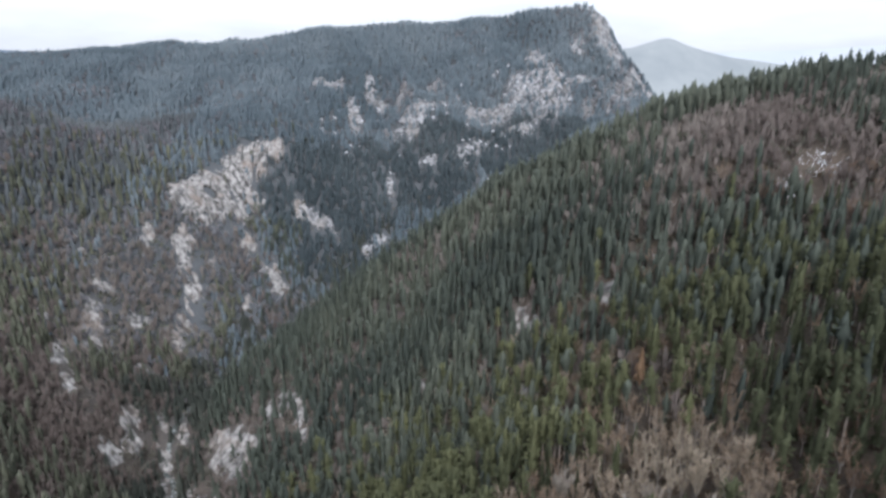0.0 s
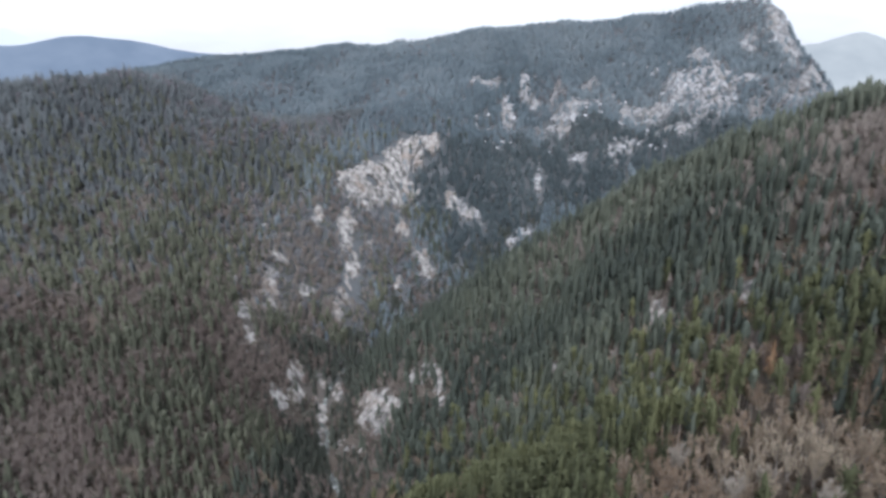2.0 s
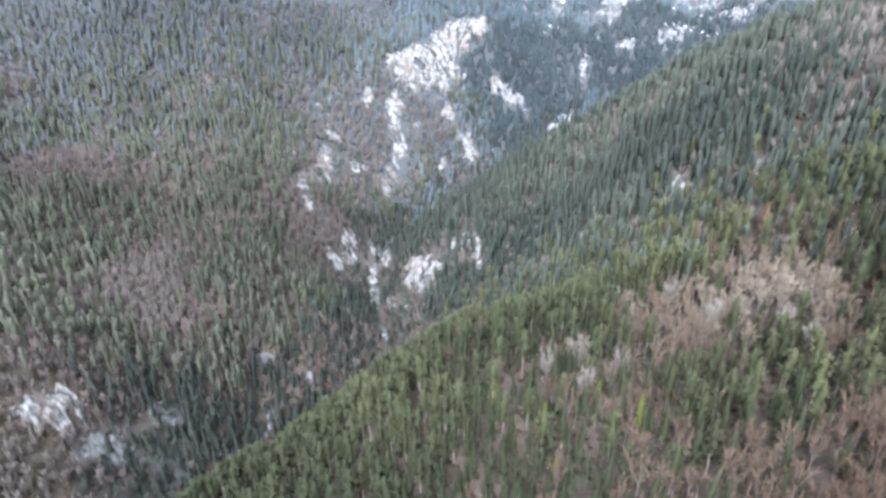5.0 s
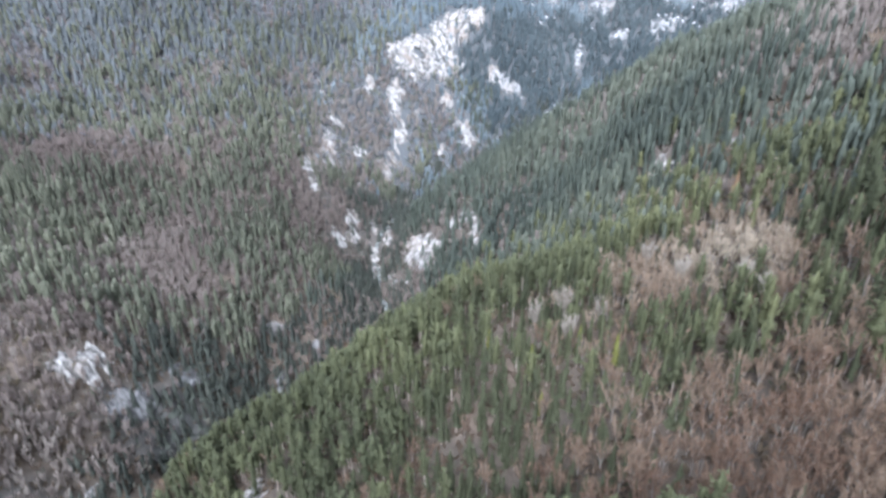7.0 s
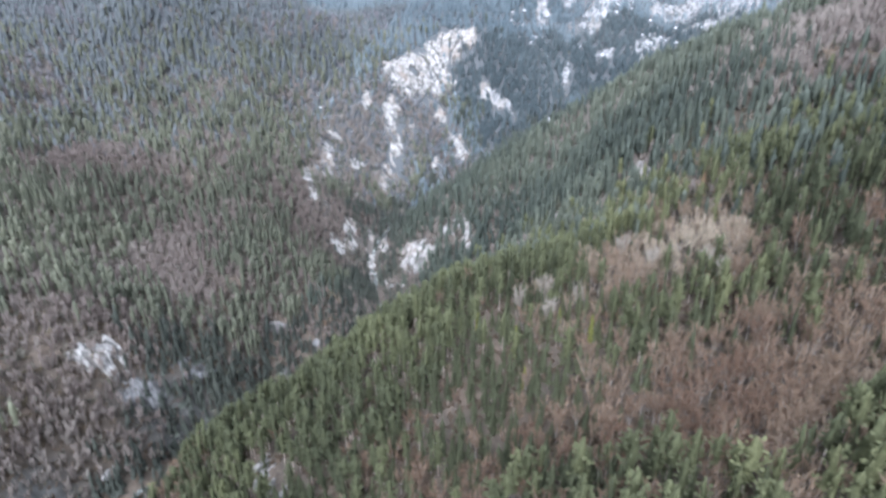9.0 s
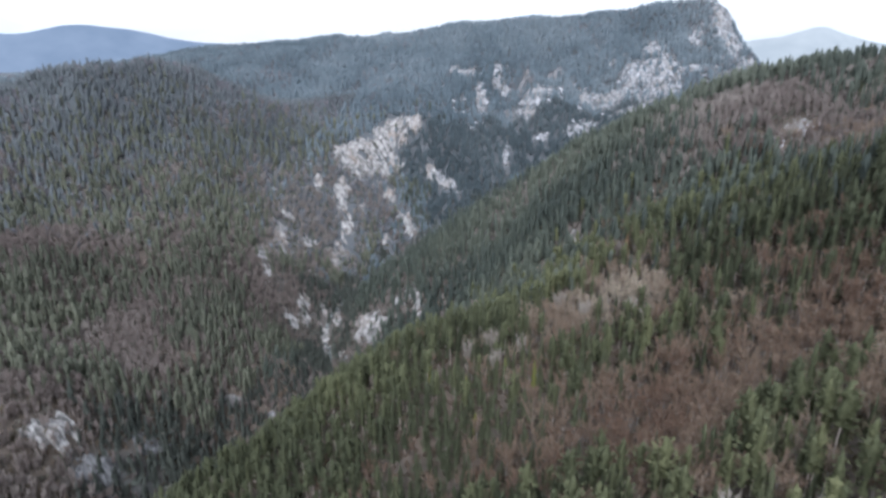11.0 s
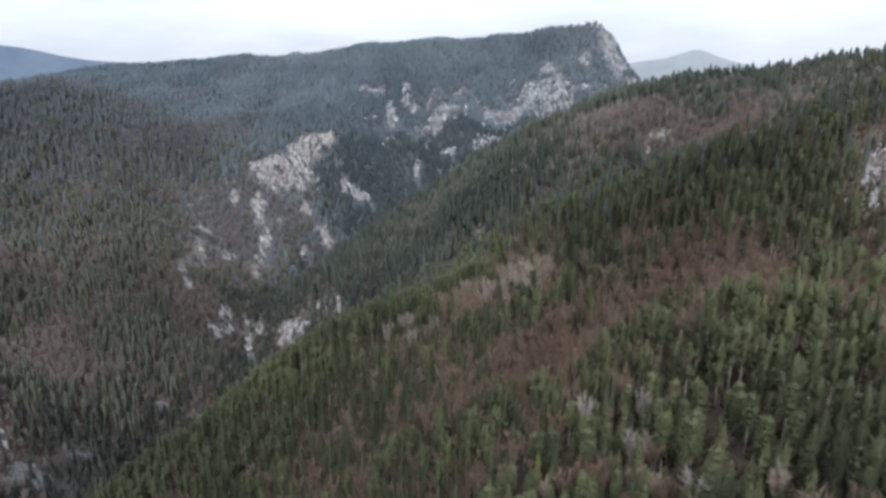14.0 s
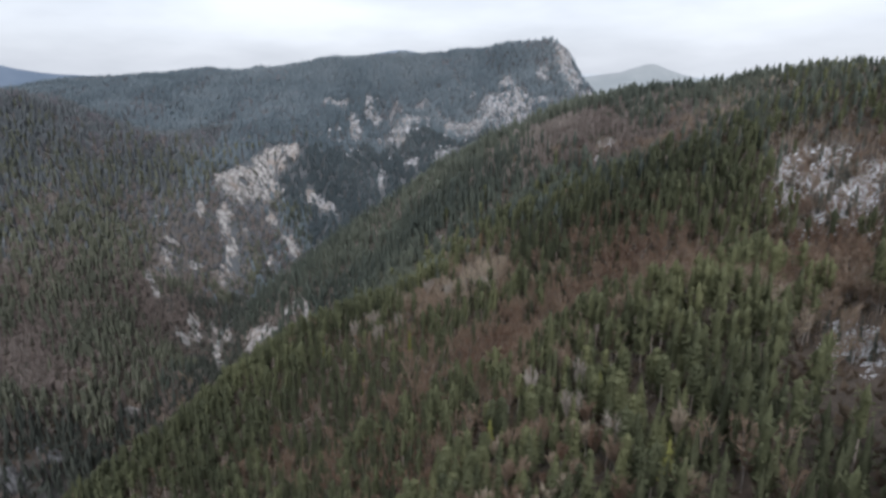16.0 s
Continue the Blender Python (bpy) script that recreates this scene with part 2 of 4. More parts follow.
NEAR_SLOPE = [(-31, 84, 153), (21, 74, 154), (-4, 72, 140), (-56, 83, 136), (-84, 102, 142), (-128, 95, 109), (-104, 46, 103), (43, 16, 182),
              (35, -11, 180), (54, 73, 184), (58, 46, 181), (94, 72, 204), (115, 63, 212), (94, 5, 219), (105, -45, 228), (103, -96, 237), (131, -93, 250),
              (152, -22, 256), (169, 50, 243), (173, 82, 253), (211, 63, 251), (236, 70, 270), (252, 109, 293), (182, -50, 257), (219, 148, 290),
              (90, -180, 225), (150, -170, 262), (20, -120, 185), (-40, -60, 130), (-110, -60, 85)]
SECOND_SPUR = [(170, 470, 289), (125, 445, 277), (85, 430, 262), (35, 442, 232), (-20, 448, 192), (-75, 440, 158), (-125, 435, 122), (-165, 425, 92)]
SECOND_SLOPE = [(-114, 381, 103), (-130, 369, 77), (-112, 268, 68), (-50, 321, 108), (46, 332, 187), (87, 310, 214), (111, 303, 226), (51, 346, 204),
                (118, 349, 265), (82, 223, 212), (101, 232, 223), (48, 183, 188), (7, 173, 178), (27, 153, 182), (66, 174, 195), (81, 135, 197), (157, 262, 247),
                (200, 289, 278), (-83, 414, 143), (-22, 422, 176), (33, 406, 221), (-66, 183, 137), (-20, 245, 128), (-70, 240, 92), (-120, 228, 60), (-140, 222, 38)]
EAST_CREST = [(209, 452, 306), (240, 438, 319), (285, 400, 331), (300, 360, 335), (315, 300, 342), (330, 240, 346), (340, 180, 346), (350, 100, 344),
              (345, 0, 335), (335, -120, 322), (245, 333, 317), (330, 480, 290), (430, 380, 290), (480, 150, 290), (500, -150, 270), (260, 600, 245), (200, 620, 200)]
LEFT_BANK = [(-182, 261, 57), (-210, 272, 72), (-195, 300, 56), (-457, 418, 152), (-368, 329, 120), (-420, 470, 196), (-520, 470, 205), (-350, 410, 158), (-430, 330, 158), (-500, 410, 168), (-217, 239, 62), (-235, 187, 70), (-242, 243, 96), (-280, 168, 103), (-288, 128, 128), (-334, 210, 104), (-318, 267, 110), (-408, 235, 141),
             (-396, 369, 148), (-494, 350, 160), (-304, 347, 127), (-570, 410, 186), (-236, 130, 75), (-262, 95, 117), (-240, 16, 78), (-300, 20, 130), (-420, 60, 190), (-620, 220, 230), (-330, -150, 120)]
LEFT_CRAGS = [(-244, 410, 84), (-266, 381, 106), (-282, 440, 112), (-240, 568, 84), (-270, 699, 187), (-210, 784, 230), (-225, 735, 163), (-190, 640, 95),
              (-68, 775, 150), (-330, 560, 165), (-300, 640, 190), (-345, 760, 240), (-120, 760, 150)]
LEFT_HILLS = [(-695, 578, 309), (-655, 616, 316), (-622, 644, 310), (-589, 671, 316), (-570, 735, 303), (-478, 686, 272), (-385, 720, 248), (-420, 540, 215),
              (-560, 540, 255), (-740, 800, 236), (-640, 800, 252), (-530, 890, 248), (-420, 880, 240), (-840, 690, 232), (-810, 540, 276), (-900, 200, 280)]
MASSIF_FOOT = [(-35, 925, 262), (81, 991, 248), (202, 1072, 288), (159, 1250, 342), (313, 1069, 300), (275, 874, 262), (150, 960, 232), (-120, 900, 238), (-200, 900, 268),
               (20, 860, 190), (362, 1035, 240), (332, 1096, 280), (314, 1155, 316), (308, 1207, 350), (410, 1040, 190), (385, 1110, 220), (368, 1180, 260)]
MASSIF_CREST = [(-851, 1235, 332), (-797, 1270, 333), (-705, 1267, 342), (-565, 1281, 352), (-403, 1341, 359), (-325, 1310, 362), (-227, 1280, 386), (-161, 1290, 380),
                (-72, 1298, 385), (74, 1298, 388), (176, 1308, 414), (240, 1312, 424), (282, 1304, 429), (300, 1288, 424), (320, 1280, 400), (331, 1262, 357), (346, 1245, 340), (369, 1220, 306), (412, 1195, 250), (-400, 1050, 300), (-600, 1050, 300), (-150, 1100, 318), (40, 1150, 322)]
BEYOND = [(0, 1600, 350), (-500, 1700, 320), (400, 1350, 270), (500, 1150, 130), (600, 900, 130), (700, 500, 150), (900, 1600, 60), (-1300, 900, 280), (-1300, 1700, 260),
          (0, -900, 150), (-900, -700, 180), (900, -700, 220), (5000, 5000, 200), (-5000, 5000, 200), (5000, -5000, 200), (-5000, -5000, 200), (0, 5000, 200), (-5000, 0, 200), (5000, 0, 200), (0, -5000, 200)]
LINES = np.array(STREAM + NEAR_SPUR + NEAR_SLOPE + SECOND_SPUR + SECOND_SLOPE + EAST_CREST + LEFT_BANK + LEFT_CRAGS + LEFT_HILLS + MASSIF_FOOT + MASSIF_CREST + BEYOND, float)


def spread(a, b):
    """The smooth kernel that carries heights from the lines to the ground between them."""
    return np.sqrt(((a[:, None, :] - b[None, :, :]) ** 2).sum(-1) + 14.0 ** 2)


_k = np.block([[spread(LINES[:, :2], LINES[:, :2]) - 1.2 * np.eye(len(LINES)), np.ones((len(LINES), 1))], [np.ones((1, len(LINES))), np.zeros((1, 1))]])
WEIGHTS = np.linalg.solve(_k, np.append(LINES[:, 2], 0.0))


def lattice(ix, iy, seed):
    h = np.sin(ix * 127.1 + iy * 311.7 + seed * 74.7) * 43758.5453
    return h - np.floor(h)


def rough_field(x, y, size, seed, octaves=3):
    """Smooth random field in -1..1 with features of about that many metres."""
    total, amp, norm = 0.0, 1.0, 0.0
    for o in range(octaves):
        u, v = x / size * 2 ** o + 17.3 * o, y / size * 2 ** o - 9.1 * o
        i, j = np.floor(u), np.floor(v)
        f, g = u - i, v - j
        f, g = f * f * (3 - 2 * f), g * g * (3 - 2 * g)
        a, b = lattice(i, j, seed + o), lattice(i + 1, j, seed + o)
        c, d = lattice(i, j + 1, seed + o), lattice(i + 1, j + 1, seed + o)
        total = total + amp * (2 * ((a * (1 - f) + b * f) * (1 - g) + (c * (1 - f) + d * f) * g) - 1)
        norm += amp
        amp *= 0.5
    return total / norm


def height(x, y):
    x, y = np.asarray(x, float), np.asarray(y, float)
    flat = np.stack([x.ravel(), y.ravel()], 1)
    out = np.empty(len(flat))
    for i in range(0, len(flat), 20000):
        out[i:i + 20000] = spread(flat[i:i + 20000], LINES[:, :2]) @ WEIGHTS[:-1] + WEIGHTS[-1]
    out = out.reshape(x.shape)
    far = np.clip((np.hypot(x, y - 100) - 350) / 600, 0, 1)
    # forested ribs and gullies run down the left slopes and the face of the massif
    left = np.clip((-330 - x) / 120, 0, 1) * np.clip((1150 - y) / 200, 0, 1) * np.clip((x + 1100) / 200, 0, 1)
    out = out + 13.0 * left * (0.4 - np.abs(rough_field(0.6 * x + 0.8 * y, 0.28 * (0.8 * x - 0.6 * y), 95 + 0 * x, 91, 2)) * 2)
    face = np.clip((y - 830) / 90, 0, 1) * np.clip((1270 - y) / 120, 0, 1) * np.clip((x + 260) / 80, 0, 1) * np.clip((400 - x) / 60, 0, 1)
    out = out + 24.0 * face * (0.35 - np.abs(rough_field(x + 0.15 * y, 0.22 * y, 62 + 0 * x, 92, 2)) * 2)
    out = out + (2.0 + 9.0 * far) * rough_field(x, y, 70 + 0 * x, 3) * np.clip((3200 - np.hypot(x, y)) / 1500, 0, 1)
    return out


def part(name, verts, faces, mats, parent=None, label="", slots=None, smooth=False):
    """One mesh object from arrays of corners and triangles (or quads), under a thing if one is given."""
    verts, faces = np.asarray(verts, np.float32), np.asarray(faces, np.int32)
    me = bpy.data.meshes.new(name)
    k = faces.shape[1]
    me.vertices.add(len(verts))
    me.vertices.foreach_set("co", verts.ravel())
    me.loops.add(faces.size)
    me.loops.foreach_set("vertex_index", faces.ravel())
    me.polygons.add(len(faces))
    me.polygons.foreach_set("loop_start", np.arange(0, faces.size, k, dtype=np.int32))
    for m in mats if isinstance(mats, (list, tuple)) else [mats]:
        me.materials.append(m)
    if slots is not None:
        me.polygons.foreach_set("material_index", np.asarray(slots, np.int32))
    me.polygons.foreach_set("use_smooth", np.full(len(faces), smooth))
    me.update(calc_edges=True)
    ob = new(name, me)
    ob.parent = parent
    if label:
        tagged(ob, label)
    return ob


# ---- ground: one sheet, finest in the valley ----
def axis(lo, hi, step, reach):
    """Even steps between lo and hi, then ever wider ones out to the reach."""
    mid, low, high, d = list(np.arange(lo, hi + step, step)), [], [], step
    while (low[-1] if low else lo) > -reach:
        d *= 1.22
        low.append((low[-1] if low else lo) - d)
    d = step
    while (high[-1] if high else mid[-1]) < reach:
        d *= 1.22
        high.append((high[-1] if high else mid[-1]) + d)
    return np.array(low[::-1] + mid + high)


gx, gy = axis(-620, 420, 6.0, 4300), axis(-260, 1420, 6.0, 4300)
GX, GY = np.meshgrid(gx, gy)
GZ = height(GX, GY)
_i = np.arange(GX.size).reshape(GX.shape)
quads = np.stack([_i[:-1, :-1], _i[:-1, 1:], _i[1:, 1:], _i[1:, :-1]], -1).reshape(-1, 4)
ground = tagged(part("ground", np.stack([GX, GY, GZ], -1).reshape(-1, 3), quads, M_GROUND, smooth=True), "steep mountain valley floor of brown leaf litter and moss", "ground", kind="structure")


# ---- far hills behind the massif ----
def far_range(name, crest, base, mat, label, seed):
    """A ridge kilometres off, along its crest line, falling away to both sides."""
    c = np.array(crest, float)
    k = np.linspace(0, len(c) - 1, 90)
    x, y, z = (np.interp(k, np.arange(len(c)), c[:, i]) for i in range(3))
    z = np.convolve(np.pad(z, 3, "edge"), np.ones(7) / 7, "valid")
    z = z + 4 * rough_field(k * 40, 0 * k, 60 + 0 * k, seed)
    d = np.stack([x, y], 1) / np.hypot(x, y)[:, None]
    rows_, drops = [], ((-520, 1.0), (-330, 0.72), (-170, 0.4), (-60, 0.14), (0, 0.0), (80, 0.16), (400, 1.0))
    for off, fall in drops:
        wob = 1 + 0.25 * rough_field(k * 40 + off, off + 0 * k, 90 + 0 * k, seed + 1)
        rows_.append(np.stack([x + d[:, 0] * off, y + d[:, 1] * off, z - (z - base) * np.clip(fall * wob, 0, 1)], -1))
    v = np.stack(rows_)
    i = np.arange(v.shape[0] * v.shape[1]).reshape(v.shape[:2])
    q = np.stack([i[:-1, :-1], i[:-1, 1:], i[1:, 1:], i[1:, :-1]], -1).reshape(-1, 4)
    return tagged(part(name, v.reshape(-1, 3), q, mat, smooth=True), label, "hill", kind="structure")


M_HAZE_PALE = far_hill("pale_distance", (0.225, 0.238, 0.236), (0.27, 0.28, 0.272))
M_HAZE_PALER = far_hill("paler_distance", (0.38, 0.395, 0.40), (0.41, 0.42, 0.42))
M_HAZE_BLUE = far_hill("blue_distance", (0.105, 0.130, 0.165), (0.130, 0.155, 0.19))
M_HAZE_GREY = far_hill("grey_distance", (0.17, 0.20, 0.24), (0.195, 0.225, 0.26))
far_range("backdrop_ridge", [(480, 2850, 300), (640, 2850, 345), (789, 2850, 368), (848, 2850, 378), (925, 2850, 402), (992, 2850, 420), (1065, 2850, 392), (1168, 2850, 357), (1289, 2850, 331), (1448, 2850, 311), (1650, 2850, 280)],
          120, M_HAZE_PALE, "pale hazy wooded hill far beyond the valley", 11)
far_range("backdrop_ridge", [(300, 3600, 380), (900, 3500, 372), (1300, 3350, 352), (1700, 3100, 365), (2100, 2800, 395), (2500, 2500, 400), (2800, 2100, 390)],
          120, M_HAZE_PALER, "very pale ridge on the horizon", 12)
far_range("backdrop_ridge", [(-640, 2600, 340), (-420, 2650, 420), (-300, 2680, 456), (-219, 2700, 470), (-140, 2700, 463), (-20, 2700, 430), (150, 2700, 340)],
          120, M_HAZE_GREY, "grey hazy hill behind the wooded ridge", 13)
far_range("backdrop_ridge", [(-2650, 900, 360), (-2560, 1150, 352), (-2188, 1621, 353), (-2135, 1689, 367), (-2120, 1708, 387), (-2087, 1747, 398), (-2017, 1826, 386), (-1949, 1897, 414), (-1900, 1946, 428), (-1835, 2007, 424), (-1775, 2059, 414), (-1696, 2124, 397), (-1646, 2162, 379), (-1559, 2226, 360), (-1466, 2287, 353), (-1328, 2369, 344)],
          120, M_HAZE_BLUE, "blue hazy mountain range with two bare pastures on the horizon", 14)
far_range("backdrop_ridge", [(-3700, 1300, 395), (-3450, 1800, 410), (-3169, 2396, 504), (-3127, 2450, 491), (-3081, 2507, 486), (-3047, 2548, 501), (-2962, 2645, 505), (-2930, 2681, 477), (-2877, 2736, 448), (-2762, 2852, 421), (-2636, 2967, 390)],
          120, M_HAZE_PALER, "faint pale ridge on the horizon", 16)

# ---- stream ----
sx = np.array(STREAM, float)
t_in = np.arange(len(sx))
t_out = np.linspace(0, len(sx) - 1, 140)
line = np.stack([np.interp(t_out, t_in, sx[:, k]) for k in range(3)], 1)
line[:, 0] += 5 * np.sin(t_out * 5.1)
way = np.gradient(line[:, :2], axis=0)
way /= np.linalg.norm(way, axis=1)[:, None]
side = np.stack([-way[:, 1], way[:, 0]], 1)
wide = 2.4 + 0.8 * np.sin(t_out * 7.7)
bed = height(line[:, 0], line[:, 1]) + 1.0
vs = np.concatenate([np.column_stack([line[:, :2] + side * (wide * s)[:, None], bed]) for s in (-1, 0, 1)])
n_l = len(line)
fs = [[k * n_l + i, k * n_l + i + 1, (k + 1) * n_l + i + 1, (k + 1) * n_l + i] for k in range(2) for i in range(n_l - 1)]
tagged(part("water", vs, fs, M_WATER, smooth=True), "narrow mountain stream at the bottom of the gorge", "stream", kind="structure")


# ---- trees ----
def tube(a, b, ra, rb, sides):
    """Corners and triangles of a tapered limb from a to b."""
    a, b = np.asarray(a, float), np.asarray(b, float)
    d = (b - a) / np.linalg.norm(b - a)
    p = np.cross(d, (1, 0, 0) if abs(d[0]) < 0.8 else (0, 1, 0))
    p /= np.linalg.norm(p)
    q = np.cross(d, p)
    an = np.arange(sides) * 2 * np.pi / sides
    ring = np.cos(an)[:, None] * p + np.sin(an)[:, None] * q
    v = np.concatenate([a + ring * ra, b + ring * rb])
    f = []
    for i in range(sides):
        j = (i + 1) % sides
        f += [[i, j, sides + j], [i, sides + j, sides + i]]
    return v, np.array(f)


class Shape:
    """Collects the triangles of one tree; slot 0 is the crown, slot 1 the wood."""

    def __init__(self):
        self.v, self.f, self.s, self.n = [], [], [], 0

    def add(self, v, f, slot):
        v, f = np.asarray(v, float), np.asarray(f)
        self.v.append(v)
        self.f.append(f + self.n)
        self.s.append(np.full(len(f), slot))
        self.n += len(v)

    def done(self):
        return np.concatenate(self.v), np.concatenate(self.f), np.concatenate(self.s)


def spray(sh, base, out, length, width, droop, lift, rng, split):
    """One bough: a bent kite of needles with torn edges."""
    side = np.array([-out[1], out[0], 0.0])
    mid = base + out * length * 0.55 + np.array([0, 0, lift * length])
    tip = base + out * length + np.array([0, 0, (lift - droop) * length])
    w = width * rng.uniform(0.8, 1.2)
    l_, r_ = mid + side * w - np.array([0, 0, 0.25 * w]), mid - side * w - np.array([0, 0, 0.25 * w])
    if not split:
        sh.add([base, l_, tip, r_], [[0, 1, 2], [0, 2, 3]], 0)
        return
    for s in (l_, r_):
        k = base + (s - base) * 0.45 + (tip - base) * 0.05
        e = tip + (s - tip) * 0.35
        sh.add([base, k, mid, s, e, tip], [[0, 1, 2], [1, 3, 2], [2, 3, 4], [2, 4, 5]], 0)


def skirt(sh, rng, z0, z1, radius, sides, centre=(0, 0)):
    """One ragged tier of dense needles."""
    an = np.arange(sides) * 6.283 / sides + rng.uniform(0, 6)
    r = radius * rng.uniform(0.6, 1.2, sides)
    v = np.column_stack([centre[0] + np.cos(an) * r, centre[1] + np.sin(an) * r, z0 + rng.uniform(-0.05, 0.05, sides)])
    v = np.vstack([v, [centre[0], centre[1], z1]])
    sh.add(v, [[i, (i + 1) % sides, sides] for i in range(sides)], 0)


def fir(seed, whorls, per, split, radius=0.17, bare=0.12, sides=4, tiers=4):
    """Pointed conifer, one metre high: dense tiers with boughs standing out of them."""
    rng, sh = np.random.RandomState(seed), Shape()
    sh.add(*tube((0, 0, -0.06), (0, 0, 0.9), 0.013, 0.003, sides), 1)
    for k in range(tiers):
        z0 = bare + (0.86 - bare) * k / tiers
        skirt(sh, rng, z0, min(1.0, z0 + 1.7 * (0.9 - bare) / tiers), radius * 0.72 * (1 - 0.8 * k / tiers), 6 if split else 5)
    for k in range(whorls):
        a = (k + 0.5) / whorls
        z = bare + (0.97 - bare) * a
        r = radius * (1 - a) ** 0.85 * rng.uniform(0.8, 1.15) + 0.015
        n = max(2, int(round(per * (1 - 0.45 * a))))
        turn = rng.uniform(0, 6.3)
        for i in range(n):
            an = turn + i * 6.283 / n + rng.uniform(-0.4, 0.4)
            out = np.array([np.cos(an), np.sin(an), 0])
            spray(sh, np.array([0, 0, z + rng.uniform(-0.02, 0.02)]) + out * r * 0.35, out, r * rng.uniform(0.5, 0.9), r * 0.22 + 0.006, rng.uniform(0.3, 0.9), rng.uniform(-0.1, 0.1), rng, split)
    return sh.done()


def beech(seed, limbs, twigs, radius=0.2, sides=4, fat=1.0):
    """Bare broadleaf, one metre high: forked limbs and a fan of fine twigs."""
    rng, sh = np.random.RandomState(seed), Shape()
    fork = rng.uniform(0.25, 0.4)
    sh.add(*tube((0, 0, -0.06), (0, 0, fork), 0.015, 0.010, sides), 1)
    for k in range(limbs):
        an = k * 6.283 / limbs + rng.uniform(-0.5, 0.5)
        reach = radius * rng.uniform(0.3, 1.0)
        tip = np.array([np.cos(an) * reach, np.sin(an) * reach, rng.uniform(0.72, 0.97)])
        root = np.array([0, 0, fork * rng.uniform(0.7, 1.0)])
        sh.add(*tube(root, tip, 0.007, 0.002, 3), 1)
        for j in range(twigs):
            s = rng.uniform(0.15, 1.0) ** 0.8
            p = root + (tip - root) * s + rng.normal(0, 0.012, 3)
            d = rng.normal(size=3) * (0.45, 0.45, 0.3) + (0, 0, 0.9) + np.array([np.cos(an), np.sin(an), 0]) * 0.4
            d /= np.linalg.norm(d)
            ln = rng.uniform(0.08, 0.2)
            q = np.cross(d, rng.normal(size=3))
            q *= 0.009 * fat * rng.uniform(0.6, 1.3) / np.linalg.norm(q)
            sh.add([p - q, p + q, p + d * ln], [[0, 1, 2]], 0)
    return sh.done()


def plume(seed, radius, bare, sides, tiers, sprays=0, trunk=True, domed=False, deep=0.62, core=0.66, torn=0.45, fine=1.0):
    """A conifer one metre high: one ragged crown, drawn in between its tiers of boughs, with loose boughs standing out of it."""
    rng, sh = np.random.RandomState(seed), Shape()
    lean = rng.uniform(-0.025, 0.025, 2)
    if trunk:
        sh.add(*tube((0, 0, -0.06), (lean[0] * 0.8, lean[1] * 0.8, bare + 0.25), 0.013, 0.008, 3 if sides < 7 else 5), 1)

    def girth(a):
        return radius * (0.30 + 0.25 * math.sin(math.pi * (0.12 + 0.62 * a)) + 0.5 * (1 - a) ** 0.6 if domed else 1.08 * (1 - a) ** 0.72 + 0.06)

    rings, n = [], max(2, 2 * tiers)
    for k in range(n):
        a = (k + 0.2) / n
        r = core * girth(a) * (1.0 if k % 2 == 0 or tiers < 2 else deep) * (0.72 if k == 0 and domed else 1.0)
        an = np.arange(sides) * 6.283 / sides + 0.4 * k + rng.uniform(-0.25, 0.25, sides)
        rr = r * rng.uniform(1 - torn, 1 + torn, sides)
        z = bare + (0.97 - bare) * a + rng.uniform(-0.35, 0.35, sides) * (0.97 - bare) / n
        rings.append(np.column_stack([lean[0] * a + np.cos(an) * rr, lean[1] * a + np.sin(an) * rr, z]))
    f = []
    for k in range(n - 1):
        for i in range(sides):
            i2 = (i + 1) % sides
            f += [[k * sides + i, k * sides + i2, (k + 1) * sides + i2], [k * sides + i, (k + 1) * sides + i2, (k + 1) * sides + i]]
    f += [[(n - 1) * sides + i, (n - 1) * sides + (i + 1) % sides, n * sides] for i in range(sides)]
    sh.add(np.vstack(rings + [[[lean[0], lean[1], 0.98 if domed else 1.0]]]), f, 0)
    for k in range(sprays):
        an, a = rng.uniform(0, 6.283), rng.uniform(0, 0.9)
        out = np.array([math.cos(an), math.sin(an), 0.0])
        r = girth(a)
        base = np.array([lean[0] * a, lean[1] * a, bare + (0.95 - bare) * a]) + out * r * rng.uniform(0.35, 0.7 + 0.25 * (1 - fine))
        spray(sh, base, out, (r * rng.uniform(0.3, 0.7) + 0.012) * fine, (r * rng.uniform(0.12, 0.26) + 0.005) * fine, rng.uniform(-0.9, 0.6), rng.uniform(-0.1, 0.5), rng, False)
    return sh.done()


def broom(seed, radius=0.17, n=13, trunk=True):
    """A slim bare broadleaf on the valley side: upright bundles of twigs fanning from the stem."""
    rng, sh = np.random.RandomState(seed), Shape()
    if trunk:
        sh.add(*tube((0, 0, -0.06), (0, 0, 0.6), 0.012, 0.005, 3), 1)
    for k in range(n):
        an, s = rng.uniform(0, 6.283), rng.uniform(0.15, 1) ** 0.7
        p = np.array([np.cos(an) * radius * s * 0.35, np.sin(an) * radius * s * 0.35, rng.uniform(0.1, 0.55)])
        d = np.array([np.cos(an) * radius * s, np.sin(an) * radius * s, p[2] + rng.uniform(0.25, 0.45)]) - p
        q = np.cross(d, rng.normal(size=3))
        q *= radius * 0.3 * rng.uniform(0.6, 1.2) / np.linalg.norm(q)
        sh.add([p - q * 0.3, p + q, p + d, p + d * 0.6 - q], [[0, 1, 2], [0, 2, 3]], 0)
    return sh.done()


